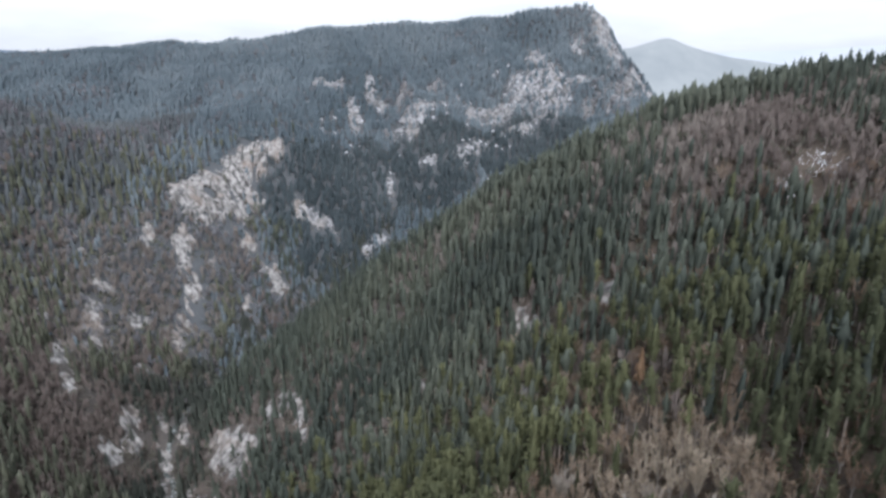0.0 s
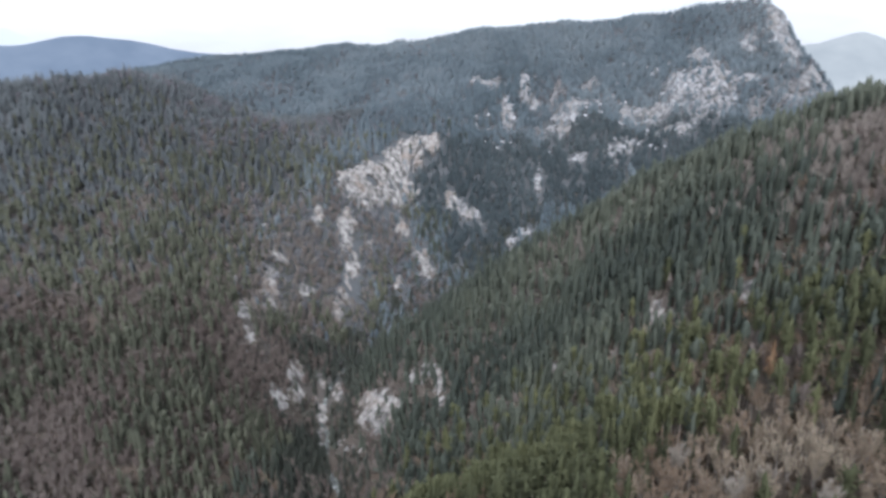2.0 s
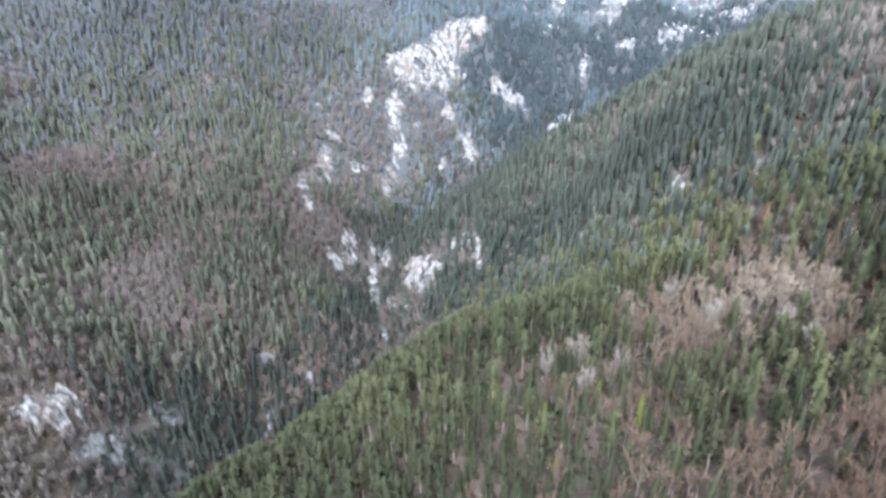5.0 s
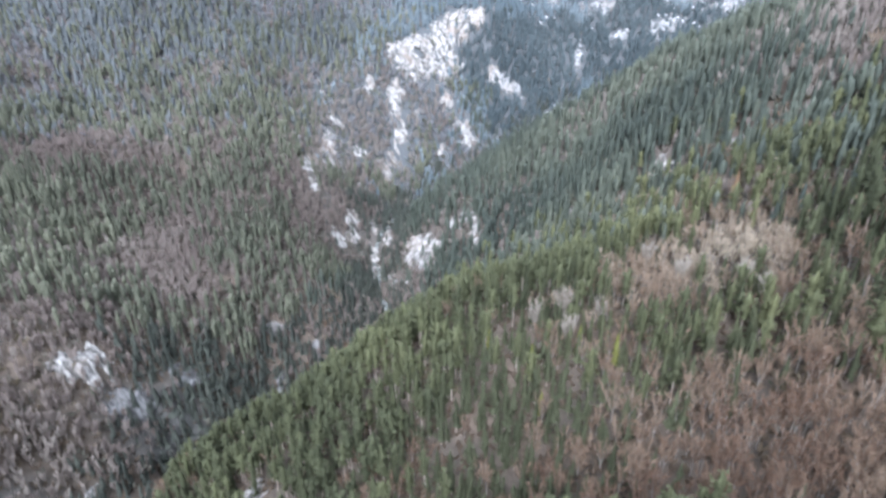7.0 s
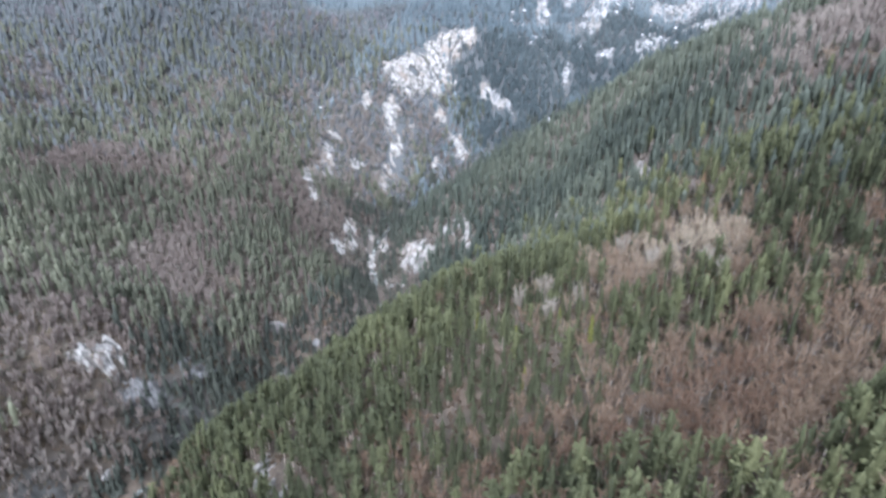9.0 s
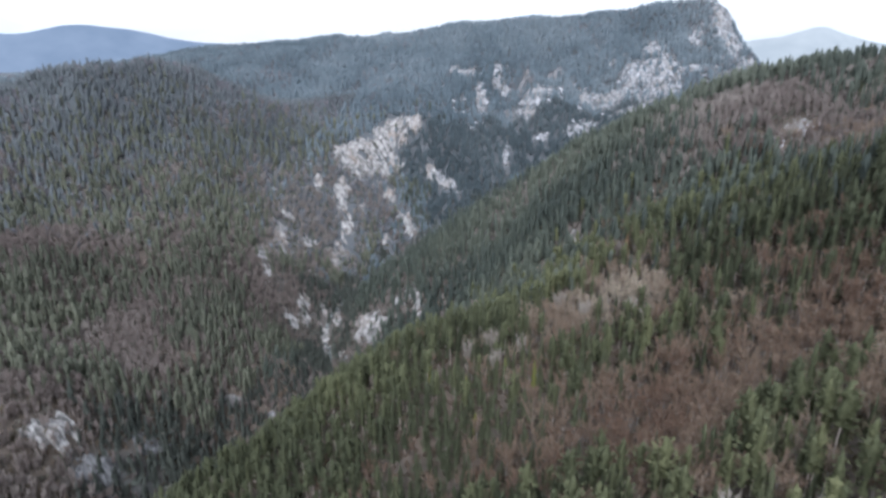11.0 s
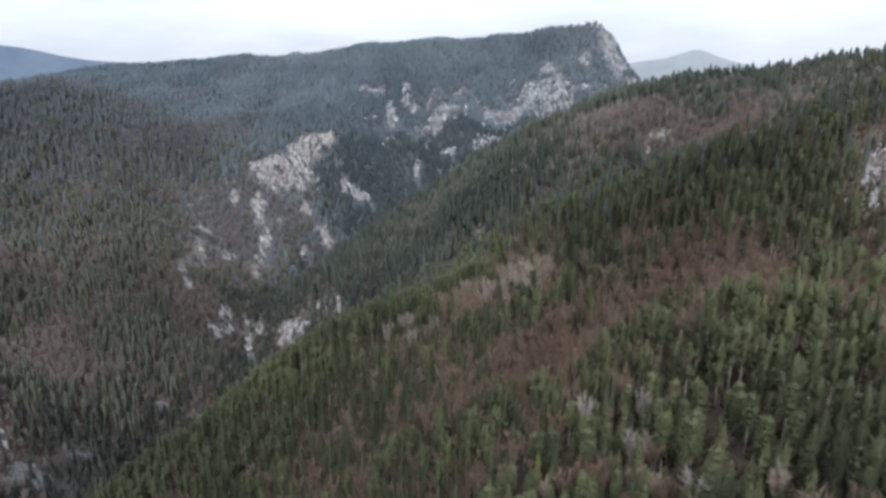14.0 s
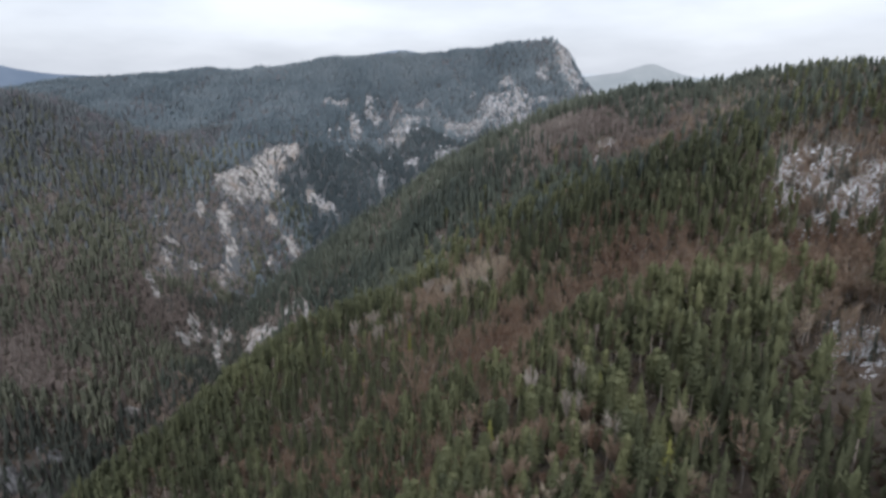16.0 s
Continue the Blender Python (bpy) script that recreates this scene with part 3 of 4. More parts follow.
def forest(name, xy, tall, shapes, mats, label, category, seed, widen=1.0, lean=0.0):
    """Uncounted trees of one sort, joined; lean shifts each tree's tone."""
    rng = np.random.RandomState(seed)
    which = rng.randint(0, len(shapes), len(xy))
    z = height(xy[:, 0], xy[:, 1])
    turn = rng.uniform(0, 6.283, len(xy))
    tone = np.clip(0.5 + lean + 0.5 * rough_field(xy[:, 0], xy[:, 1], 40 + 0 * z, seed) + 0.75 * rough_field(xy[:, 0], xy[:, 1], 140 + 0 * z, 77) + rng.normal(0, 0.11, len(xy)), 0, 1)
    V, F, S, A, n = [], [], [], [], 0
    for k, (v, f, s) in enumerate(shapes):
        idx = np.nonzero(which == k)[0]
        if not len(idx):
            continue
        c, sn, h = np.cos(turn[idx])[:, None], np.sin(turn[idx])[:, None], tall[idx][:, None]
        w = h * widen * rng.uniform(0.85, 1.2, len(idx))[:, None]
        x = (v[:, 0] * c - v[:, 1] * sn) * w + xy[idx, :1]
        y = (v[:, 0] * sn + v[:, 1] * c) * w + xy[idx, 1:]
        zz = v[:, 2] * h + z[idx][:, None]
        V.append(np.stack([x, y, zz], -1).reshape(-1, 3))
        F.append((f[None] + (np.arange(len(idx)) * len(v))[:, None, None]).reshape(-1, 3) + n)
        S.append(np.tile(s, len(idx)))
        A.append(np.repeat(tone[idx], len(v)))
        n += len(idx) * len(v)
    ob = part(name, np.concatenate(V), np.concatenate(F), mats, slots=np.concatenate(S), smooth=True)
    at = ob.data.attributes.new("tone", "FLOAT", "POINT")
    at.data.foreach_set("value", np.concatenate(A).astype(np.float32))
    return tagged(ob, label, category, kind="stuff")

# where broadleaved wood stands bare among the conifers: x, y, half lengths, turn, how thick
BARE_PATCHES = [(40, 165, 26, 20, 117, 0.8), (81, 163, 36, 20, 115, 0.8), (87, 57, 36, 30, 118, 0.6), (-320, 237, 75, 55, 140, 0.25),
                (-271, 65, 23, 15, 111, 0.7), (-245, 34, 23, 9, 88, 0.7), (-20, 82, 8, 7, 108, 0.5), (174, 373, 56, 26, 114, 0.6),
                (201, 315, 32, 20, 80, 0.35), (-261, 382, 34, 17, 67, 0.5), (-255, 650, 60, 60, 0, 0.6), (-285, 555, 60, 50, 0, 0.5), (-505, 360, 50, 32, 30, 0.35), (-440, 305, 48, 28, 35, 0.4), (-380, 265, 50, 30, 30, 0.3), (-262, 70, 34, 24, 90, 0.6), (-275, 205, 26, 22, 60, 0.5), (-440, 420, 60, 34, 20, -0.35), (-350, 330, 40, 22, 45, -0.3), (-620, 470, 90, 50, 30, -0.3), (-240, 280, 60, 90, 0, 0.15), (54, 326, 21, 9, 126, 0.4), (165, 35, 51, 18, 107, 0.6)]
BARE_PATCHES += [(216, 19, 47, 14, 89, 0.8), (256, 80, 50, 26, 82, 0.9), (179, -77, 26, 9, 59, 0.7), (-228, 647, 47, 27, 72, 0.35), (-289, 494, 61, 32, 86, 0.4)]
BARE_PATCHES += [(-32, 96, 56, 27, 173, -0.5), (138, -69, 62, 36, 112, -0.6), (6, 355, 121, 32, 138, -0.25), (73, 355, 108, 20, 133, -0.2), (60, 50, 110, 90, 0, 0.14),
                (217, 148, 77, 26, 104, -0.5), (-382, 249, 57, 47, 72, -0.3), (-63, 799, 93, 48, 24, -0.5), (-136, 1156, 409, 111, 5, -0.4)]
BARE_PATCHES += [(-215, 150, 70, 16, 92, -0.15), (-200, 320, 110, 22, 90, -0.35), (-190, 520, 90, 22, 110, -0.6), (-175, 700, 60, 40, 60, -0.6)]

BARE_PATCHES += [(143, 376, 50, 28, 109, 0.3), (165, 337, 50, 34, 130, 0.32), (196, 360, 45, 24, 77, 0.35), (215, 270, 80, 45, 85, 0.38), (240, 200, 50, 40, 85, 0.2), (143, 324, 28, 12, 141, 0.4), (137, 412, 40, 7, 95, 0.6),
                 (217, 190, 69, 18, 85, 0.4), (169, 70, 32, 21, 147, 0.5), (96, 43, 33, 17, 84, 0.4), (129, 73, 46, 20, 120, 0.3)]
GULLY = [(-185, 755, 50, 40, 46, -0.8), (-110, 785, 75, 55, 81, -0.8), (-120, 690, 60, 45, 120, -0.7), (-20, 850, 90, 60, 30, -0.6), (120, 920, 110, 55, 20, -0.6)]      # darker, bluer conifers beside the great cliff
BARE_PATCHES += GULLY


def bareness(x, y):
    """Share of bare broadleaves, 0 to 1."""
    b = 0.24 + 0.25 * np.clip((-225 - x) / 60, 0, 1) * np.clip((640 - y) / 120, 0, 1) + 0.2 * np.clip((-330 - x) / 60, 0, 1) * np.clip((860 - y) / 60, 0, 1) * np.clip((y - 560) / 120, 0, 1) + 0.55 * rough_field(x, y, 90 + 0 * x, 21) + 0.25 * rough_field(x, y, 28 + 0 * x, 22)
    for cx, cy, a, c, turn, much in BARE_PATCHES:
        t = radians(turn)
        u, v = (x - cx) * math.cos(t) + (y - cy) * math.sin(t), -(x - cx) * math.sin(t) + (y - cy) * math.cos(t)
        b = b + 1.1 * much * np.exp(-1.3 * ((u / a) ** 2 + (v / c) ** 2))
    return b


# ---- limestone: x, y, half lengths in plan, turn of the longer one, how far the face stands proud ----
CAVE_CLIFF = [(-281, 680, 36, 18, 78, 10), (-262, 719, 54, 25, 93, 10), (-245, 770, 27, 22, 20, 10), (-226, 780, 20, 12, 11, 7.8), (-211, 785, 12, 8, 97, 6.2),
              (-236, 727, 26, 13, 78, 8.2), (-273, 616, 18, 10, 92, 6.4), (-301, 601, 10, 7, 82, 5), (-252, 568, 27, 12, 98, 7.5), (-251, 527, 15, 6, 105, 4.1),
              (-224, 670, 15, 8, 87, 5.8), (-195, 650, 20, 7, 154, 5.3), (-181, 639, 9, 8, 57, 5.6), (-209, 606, 9, 5, 99, 4.1),
              (-280, 687, 37, 17, 78, 9), (-268, 600, 9, 6, 77, 4.8), (-256, 584, 12, 7, 116, 5.4), (-191, 659, 12, 5, 127, 4.8), (-260, 674, 24, 7, 61, 5.5), (-177, 739, 12, 10, 117, 7.3),
              (-339, 546, 8, 4, 103, 4), (-345, 532, 6, 3, 98, 3.7), (-248, 623, 7, 3, 97, 3.8)]
GORGE_CRAGS = [(-296, 473, 33, 8, 114, 4.7), (-313, 524, 9, 7, 90, 4.4), (-292, 417, 20, 6, 106, 3.7), (-272, 394, 15, 4, 110, 3), (-281, 514, 9, 5, 102, 3.7),
               (-238, 404, 14, 6, 100, 4), (-239, 374, 11, 7, 81, 4.1), (-213, 400, 29, 5, 113, 3.8), (-209, 424, 9, 6, 137, 4.6), (-275, 523, 6, 4, 100, 3.2),
               (-320, 449, 11, 4, 118, 3), (-254, 464, 9, 5, 86, 3.5)]
SPUR_ROCKS = [(-109, 380, 13, 5, 144, 3.2), (-96, 362, 10, 5, 111, 3.3), (-125, 383, 6, 4, 127, 2.6), (-151, 378, 26, 9, 141, 5.7), (-178, 368, 13, 4, 149, 2.8),
              (49, 328, 10, 5, 114, 3.2), (88, 313, 6, 4, 117, 2.7), (87, 307, 3, 2.5, 94, 2.5), (-13, 335, 5, 3, 120, 2.5), (41, 276, 7, 4, 99, 2.5),
              (-110, 54, 11, 7, 152, 3.5)]
LEFT_ROCKS = [(-260, 101, 15, 8, 73, 4.5), (-237, 150, 15, 5, 76, 3.3), (-243, 109, 14, 4, 77, 3), (-264, 164, 5, 3, 119, 2.6), (-220, 231, 6, 3, 46, 2.5),
              (-585, 422, 7, 4, 53, 4.3), (-209, 205, 14, 3, 87, 2.5), (-235, 62, 5, 3, 82, 2.5), (-192, 239, 4, 3, 109, 3)]
FAR_FACES = [(316, 1225, 40, 12, 72, 8), (-20, 960, 20, 9, 80, 5), (-95, 985, 26, 7, 92, 5), (169, 1190, 50, 19, 92, 10), (183, 1056, 70, 24, 83, 10), (143, 1053, 64, 34, 92, 10), (99, 1010, 30, 18, 68, 10), (304, 1258, 47, 15, 75, 10),
             (323, 1196, 60, 9, 69, 7), (308, 1053, 49, 9, 55, 6.3), (-41, 923, 30, 17, 68, 10), (-128, 903, 24, 7, 95, 5.3), (52, 998, 30, 12, 65, 8.5),
             (42, 903, 37, 8, 62, 5.7), (-118, 1029, 56, 8, 96, 6.8), (-170, 1020, 40, 9, 96, 7), (-84, 718, 19, 8, 54, 5.5), (-71, 808, 23, 5, 93, 4.2), (-157, 734, 21, 7, 165, 5.3),
             (-135, 936, 35, 8, 99, 6.4), (-193, 1006, 32, 11, 101, 8.2), (34, 891, 20, 7, 36, 6.1), (-20, 858, 12, 6, 8, 5.4), (117, 952, 23, 11, 1, 8),
             (305, 1255, 43, 12, 69, 8), (325, 1220, 56, 13, 68, 8), (362, 1211, 24, 10, 44, 7), (253, 1215, 21, 13, 75, 8), (251, 1112, 36, 17, 38, 9), (289, 1003, 41, 12, 33, 8), (393, 1207, 24, 9, 49, 8)]
DIM_FACES = [(-198, 991, 26, 8, 92, 7), (-168, 1021, 30, 9, 90, 7), (-115, 996, 30, 8, 88, 7), (-13, 1083, 45, 22, 90, 8), (58, 1187, 30, 10, 90, 6), (116, 1182, 30, 10, 90, 6),
             (232, 1008, 40, 14, 70, 7), (287, 1053, 45, 22, 60, 8), (280, 987, 30, 20, 60, 8), (-56, 985, 40, 14, 95, 7), (14, 994, 30, 16, 90, 6), (-77, 899, 22, 10, 90, 5)]
# old snow lying in chips between stones, under bare trees: x, y, half lengths, turn, chips
SCREE = [(259, 103, 34, 20, 94, 1300), (258, 68, 32, 15, 74, 1000), (239, 91, 15, 9, 83, 200), (251, 50, 26, 11, 81, 450), (269, 64, 25, 8, 65, 250), (236, 55, 20, 7, 99, 140), (190, -53, 18, 9, 67, 650), (182, -74, 13, 5, 60, 110),
         (108, 316, 15, 6, 144, 60), (181, 307, 20, 10, 100, 220), (199, 316, 14, 9, 116, 140)]
ROCK_PLAN, ROCK_FOOT = [], []


def outcrop(name, row, mat, label, category, seed, torn=1.15, hollow=None, thin=0.13, grow=1.18, front=True, whole=False):
    """A rock face: the slope's own surface pushed outwards, ribbed and stepped, its rim dipping under the ground."""
    x0, y0, a, b, turn, proud = row
    a, b = a * grow, b * grow
    t = radians(turn)
    nu, nv = (int(np.clip(2.6 * h / 1.1, 14, 110)) for h in (a, b))
    u, v = np.meshgrid(np.linspace(-1.3, 1.3, nu), np.linspace(-1.3, 1.3, nv))
    x = x0 + u * a * math.cos(t) - v * b * math.sin(t)
    y = y0 + u * a * math.sin(t) + v * b * math.cos(t)
    e = max(6.0, 0.5 * b)
    gx_ = (height(x0 + e, y0) - height(x0 - e, y0)) / (2 * e)
    gy_ = (height(x0, y0 + e) - height(x0, y0 - e)) / (2 * e)
    steep = max(1e-3, math.hypot(gx_, gy_))
    down = np.array([-gx_ / steep, -gy_ / steep, 0.0])
    n = np.array([-gx_, -gy_, 1.0])
    n = n / np.linalg.norm(n) + 0.5 * down
    n /= np.linalg.norm(n)
    along, up = -x * down[1] + y * down[0], x * down[0] + y * down[1]
    flat = 0 * x
    grain = 0.55 * min(a, b) + 2.0
    m = 0.72 - 0.85 * (u * u + v * v) + torn * rough_field(x, y, grain + flat, seed) + 1.0 * rough_field(along, up * 0.22, 4 + flat, seed + 1) + 0.6 * rough_field(along * 0.4, up, 6 + flat, seed + 5)
    if whole:      # an unbroken wall with a crisp rim
        m = 0.92 - 0.95 * (u * u + v * v) + 0.7 * rough_field(x, y, grain + flat, seed) + 0.8 * rough_field(along, up * 0.2, 7 + flat, seed + 1)
        m = m * 1.6
    ribs = rough_field(along, up * 0.18, 5 + flat, seed + 2)
    steps = np.round(3 * rough_field(up * 1.0, along * 0.3, 8 + flat, seed + 3)) / 3
    face = np.clip(m * 2.2, -1.0, 1.0)
    d = proud * 0.42 * face + np.clip(face, 0, 1) * (proud * 0.3 * ribs + proud * 0.18 * steps) + min(0.9, 0.15 * proud) * rough_field(x, y, 2.5 + flat, seed + 4) - 0.3
    if whole:      # clefts split the wall into pillars
        cleft = np.abs(rough_field(along, up * 0.16, 11 + flat, seed + 6, 2))
        d = d - np.clip(face, 0, 1) * proud * 0.75 * np.clip(1 - cleft / 0.13, 0, 1)
    z = height(x, y)
    p = np.stack([x, y, z], -1) + d[..., None] * n
    if hollow:
        hx, hy, hr, hd = hollow
        g = np.exp(-(((x - hx) ** 2 + (y - hy) ** 2) / hr ** 2) ** 2)
        p = p - (g * hd)[..., None] * np.array([n[0], n[1], 0.0])
    i = np.arange(nu * nv).reshape(nv, nu)
    q = np.stack([i[:-1, :-1], i[:-1, 1:], i[1:, 1:], i[1:, :-1]], -1).reshape(-1, 4)
    dark = None
    if hollow:
        # faces deep in the hollow take the painted cave shade
        dark = (g.ravel()[q].mean(1) > 0.45).astype(int)
    ob = part(name, p.reshape(-1, 3), q, [mat, M_CAVE], slots=dark)
    ROCK_PLAN.append((x0, y0, a * 0.9, b * 0.9, math.cos(t), math.sin(t), thin))
    if front:      # tall trees thinned below a face so that it shows from the camera
        ROCK_FOOT.append((x0 + down[0] * 11, y0 + down[1] * 11, a, b + 3, math.cos(t), math.sin(t), 0.3))
    return tagged(ob, label, category)


ROCK_FOOT.append((79, 215, 7, 10, 1.0, 0.0, 0.0))      # neighbours cleared so that the dead conifer shows from the camera
ROCK_PLAN.append((-266, 688, 15, 13, 1.0, 0.0, 0.0))      # trees cleared so that the cave shows from the camera
for k, row in enumerate(CAVE_CLIFF):
    outcrop("limestone_cliff", row, M_ROCK, "pale weathered limestone cliff face with a cave mouth" if k == 1 else "pale weathered limestone cliff face rising out of the wood", "cliff", 200 + 7 * k, hollow=(-269, 697, 8.5, 12) if k in (0, 1, 14) else None, thin=0.04, whole=k in (0, 1, 2, 3, 4, 8, 14), torn=0.8, grow=1.05)
for k, row in enumerate(GORGE_CRAGS):
    outcrop("limestone_crag", row, M_ROCK, "narrow pale limestone crag above the gorge", "crag", 400 + 7 * k)
for k, row in enumerate(SPUR_ROCKS):
    outcrop("limestone_outcrop", row, M_ROCK, "small pale limestone outcrop among pines", "outcrop", 600 + 7 * k, torn=1.15, front=k < 8, thin=0.08, grow=1.3)
for k, row in enumerate(LEFT_ROCKS):
    outcrop("limestone_outcrop", row, M_ROCK_DIM if k in (1, 2, 4, 6, 8) else M_ROCK, "grey limestone outcrop half covered by scrub on the wooded bank" if k in (1, 2, 4, 6, 8) else "white limestone outcrop on the wooded bank", "outcrop", 800 + 7 * k, thin=0.3, grow=1.15, front=False, torn=1.1)
for k, row in enumerate(FAR_FACES):
    outcrop("mountain_cliff", row, M_ROCK_GREY, "grey limestone face high on the distant massif", "cliff", 1000 + 7 * k, thin=0.15, grow=1.25, whole=k in (0, 3, 4, 5, 7, 25), torn=0.9)
for k, row in enumerate(DIM_FACES):
    outcrop("mountain_crag", row, M_ROCK_DIM, "dull grey-brown rock rib half hidden by trees on the massif", "cliff", 1400 + 7 * k, thin=0.4, grow=1.2, front=False)


def snow_chips(row, seed):
    """Flakes of old snow and pale stone on a slope, longest down the fall line, thickest where the ground is open."""
    x0, y0, a, b, turn, count = row
    rng, t = np.random.RandomState(seed), radians(turn)
    u, v = rng.uniform(-1, 1, (2, count * 3))
    x = x0 + u * a * math.cos(t) - v * b * math.sin(t)
    y = y0 + u * a * math.sin(t) + v * b * math.cos(t)
    keep = 0.25 - 0.6 * (u * u + v * v) + 0.9 * rough_field(x, y, 9 + 0 * x, seed) + rng.uniform(-0.3, 0.3, len(x)) > 0
    x, y = x[keep][:count], y[keep][:count]
    an = np.arange(6) * 1.047
    level = height(x, y)
    slope_x, slope_y = (height(x + 3, y) - height(x - 3, y)) / 6, (height(x, y + 3) - height(x, y - 3)) / 6
    V, F = [], []
    for k in range(len(x)):
        gx_, gy_ = float(slope_x[k]), float(slope_y[k])
        g = math.hypot(gx_, gy_) + 1e-6
        f_, s_ = np.array([gx_ / g, gy_ / g]), np.array([-gy_ / g, gx_ / g])
        r = rng.uniform(0.5, 1.25, 6) * rng.uniform(0.15, 0.42)
        d = np.outer(np.cos(an) * r * 1.7, f_) + np.outer(np.sin(an) * r * 0.8, s_)
        p = np.column_stack([x[k] + d[:, 0], y[k] + d[:, 1], d @ (gx_, gy_)])
        V.append(np.vstack([p, [x[k], y[k], 0.28]]) + (0, 0, float(level[k]) + 0.25))
        F.append(np.array([[i, (i + 1) % 6, 6] for i in range(6)]) + 7 * k)
    ROCK_PLAN.append((x0, y0, a, b, math.cos(t), math.sin(t), 0.2))
    if y0 < 0:      # trees thinned towards the camera so that this patch shows
        ROCK_PLAN.append((x0 - 5, y0 - 8, a * 0.9, b * 1.2, math.cos(t), math.sin(t), 0.15))
        ROCK_FOOT.append((x0 - 14, y0 - 19, a * 1.1, b * 1.6, math.cos(t), math.sin(t), 0.12))
        ROCK_FOOT.append((x0 - 26, y0 - 38, a * 0.9, 15, math.cos(t), math.sin(t), 0.15))
    return part("snowy_scree", np.concatenate(V), np.concatenate(F), M_SNOW)


for k, row in enumerate(SCREE):
    tagged(snow_chips(row, 1200 + 7 * k), "patchy old snow and pale stones under bare trees", "scree", kind="stuff")


# ---- snow left on the ledges of the massif ----
rng_w = np.random.RandomState(5)
V, F, n = [], [], 0
for cx, cy, sx_, sy_, count in ((-40, 930, 60, 40, 36), (60, 1010, 55, 45, 36), (170, 1080, 50, 50, 34), (-120, 1000, 60, 50, 30), (50, 1140, 60, 25, 22), (300, 1080, 25, 45, 26), (-150, 880, 40, 30, 14)):
    for _ in range(count):
        x, y = rng_w.normal(cx, sx_), rng_w.normal(cy, sy_)
        an = np.arange(7) * 0.898 + rng_w.uniform(0, 6)
        big = rng_w.uniform(0.4, 1.4)
        r = big * rng_w.uniform(0.5, 1.2, 7)
        px, py = x + np.cos(an) * r * 3.2, y + np.sin(an) * r * 0.6
        V.append(np.vstack([np.column_stack([px, py, height(px, py) - 0.6]), [x, y, float(height(x, y)) + 1.8]]))
        F.append(np.array([[i, (i + 1) % 7, 7] for i in range(7)]) + n)
        n += 8
        ROCK_PLAN.append((x, y - 4.0, big * 3 + 2.0, big + 5.0, 1.0, 0.0, 0.0))
tagged(part("snow_ledges", np.concatenate(V), np.concatenate(F), M_SNOW), "small patches of old snow on rock ledges", "snow", kind="stuff")


def scatter(step, seed, x0, x1, y0, y1):
    """Jittered places over a stretch of the plan, closer where the slope is steep."""
    rng = np.random.RandomState(seed)
    step = step * 0.8
    x, y = np.meshgrid(np.arange(x0, x1, step), np.arange(y0, y1, step))
    xy = np.stack([x.ravel(), y.ravel()], 1) + rng.uniform(-0.62, 0.62, (x.size, 2)) * step
    gx_ = (height(xy[:, 0] + 4, xy[:, 1]) - height(xy[:, 0] - 4, xy[:, 1])) / 8
    gy_ = (height(xy[:, 0], xy[:, 1] + 4) - height(xy[:, 0], xy[:, 1] - 4)) / 8
    return xy[rng.rand(len(xy)) < 0.5 * np.sqrt(1 + gx_ ** 2 + gy_ ** 2)]


def clear_of_rock(xy, foot=True):
    keep = np.ones(len(xy), bool)
    edge = 1 + 0.7 * rough_field(xy[:, 0], xy[:, 1], 9 + 0 * xy[:, 0], 51)
    for cx, cy, a, b, tx, ty, thin in ROCK_PLAN + (ROCK_FOOT if foot else []):
        d = xy - (cx, cy)
        u, v = d[:, 0] * tx + d[:, 1] * ty, -d[:, 0] * ty + d[:, 1] * tx
        keep &= ~(((u / a) ** 2 + (v / b) ** 2 < edge) & (lattice(np.floor(xy[:, 0] * 3), np.floor(xy[:, 1] * 3), 5) > thin))
    return keep


def away(xy):
    """How far off in plan, from the middle of the flown line."""
    return np.hypot(xy[:, 0] - 35, xy[:, 1] + 120)


def dry(xy):
    keep = np.ones(len(xy), bool)
    for (ax, ay, _), (bx, by, _) in zip(STREAM[:-1], STREAM[1:]):
        d = np.array([bx - ax, by - ay], float)
        s = np.clip(((xy - (ax, ay)) @ d) / (d @ d), 0, 1)
        keep &= np.hypot(*(xy - (ax, ay) - s[:, None] * d).T) > (4.0 if 100 < ay < 200 else 2.4)
    return keep


STAND = (88, -72, 47)      # the pines that the flight passes nearest: middle and radius in plan


def zone(xy, inner, outer):
    """Places between two distances, the edges of the zone blurred so that it meets the next without a line."""
    d = away(xy)
    blur = (lattice(np.floor(xy[:, 0] * 5), np.floor(xy[:, 1] * 5), 9) - 0.5) * 0.45
    d = d * (1 + blur)
    return xy[(d >= inner) & (d < outer)]


near = zone(scatter(4.7, 31, -360, 400, -235, 420), 0, 370)
near = near[clear_of_rock(near) & dry(near)]
# the near wood is dense inside this line, drawn to fit the camera's view, and thinned behind it
DENSE = [(-380, 95), (-285, 40), (-255, -5), (-190, 5), (-150, 12), (-90, -8), (-50, -28), (-8, -55), (25, -108), (80, -160), (172, -165), (178, -115), (213, -48), (252, 10),
         (298, 75), (343, 135), (410, 225), (410, 430), (-380, 430)]


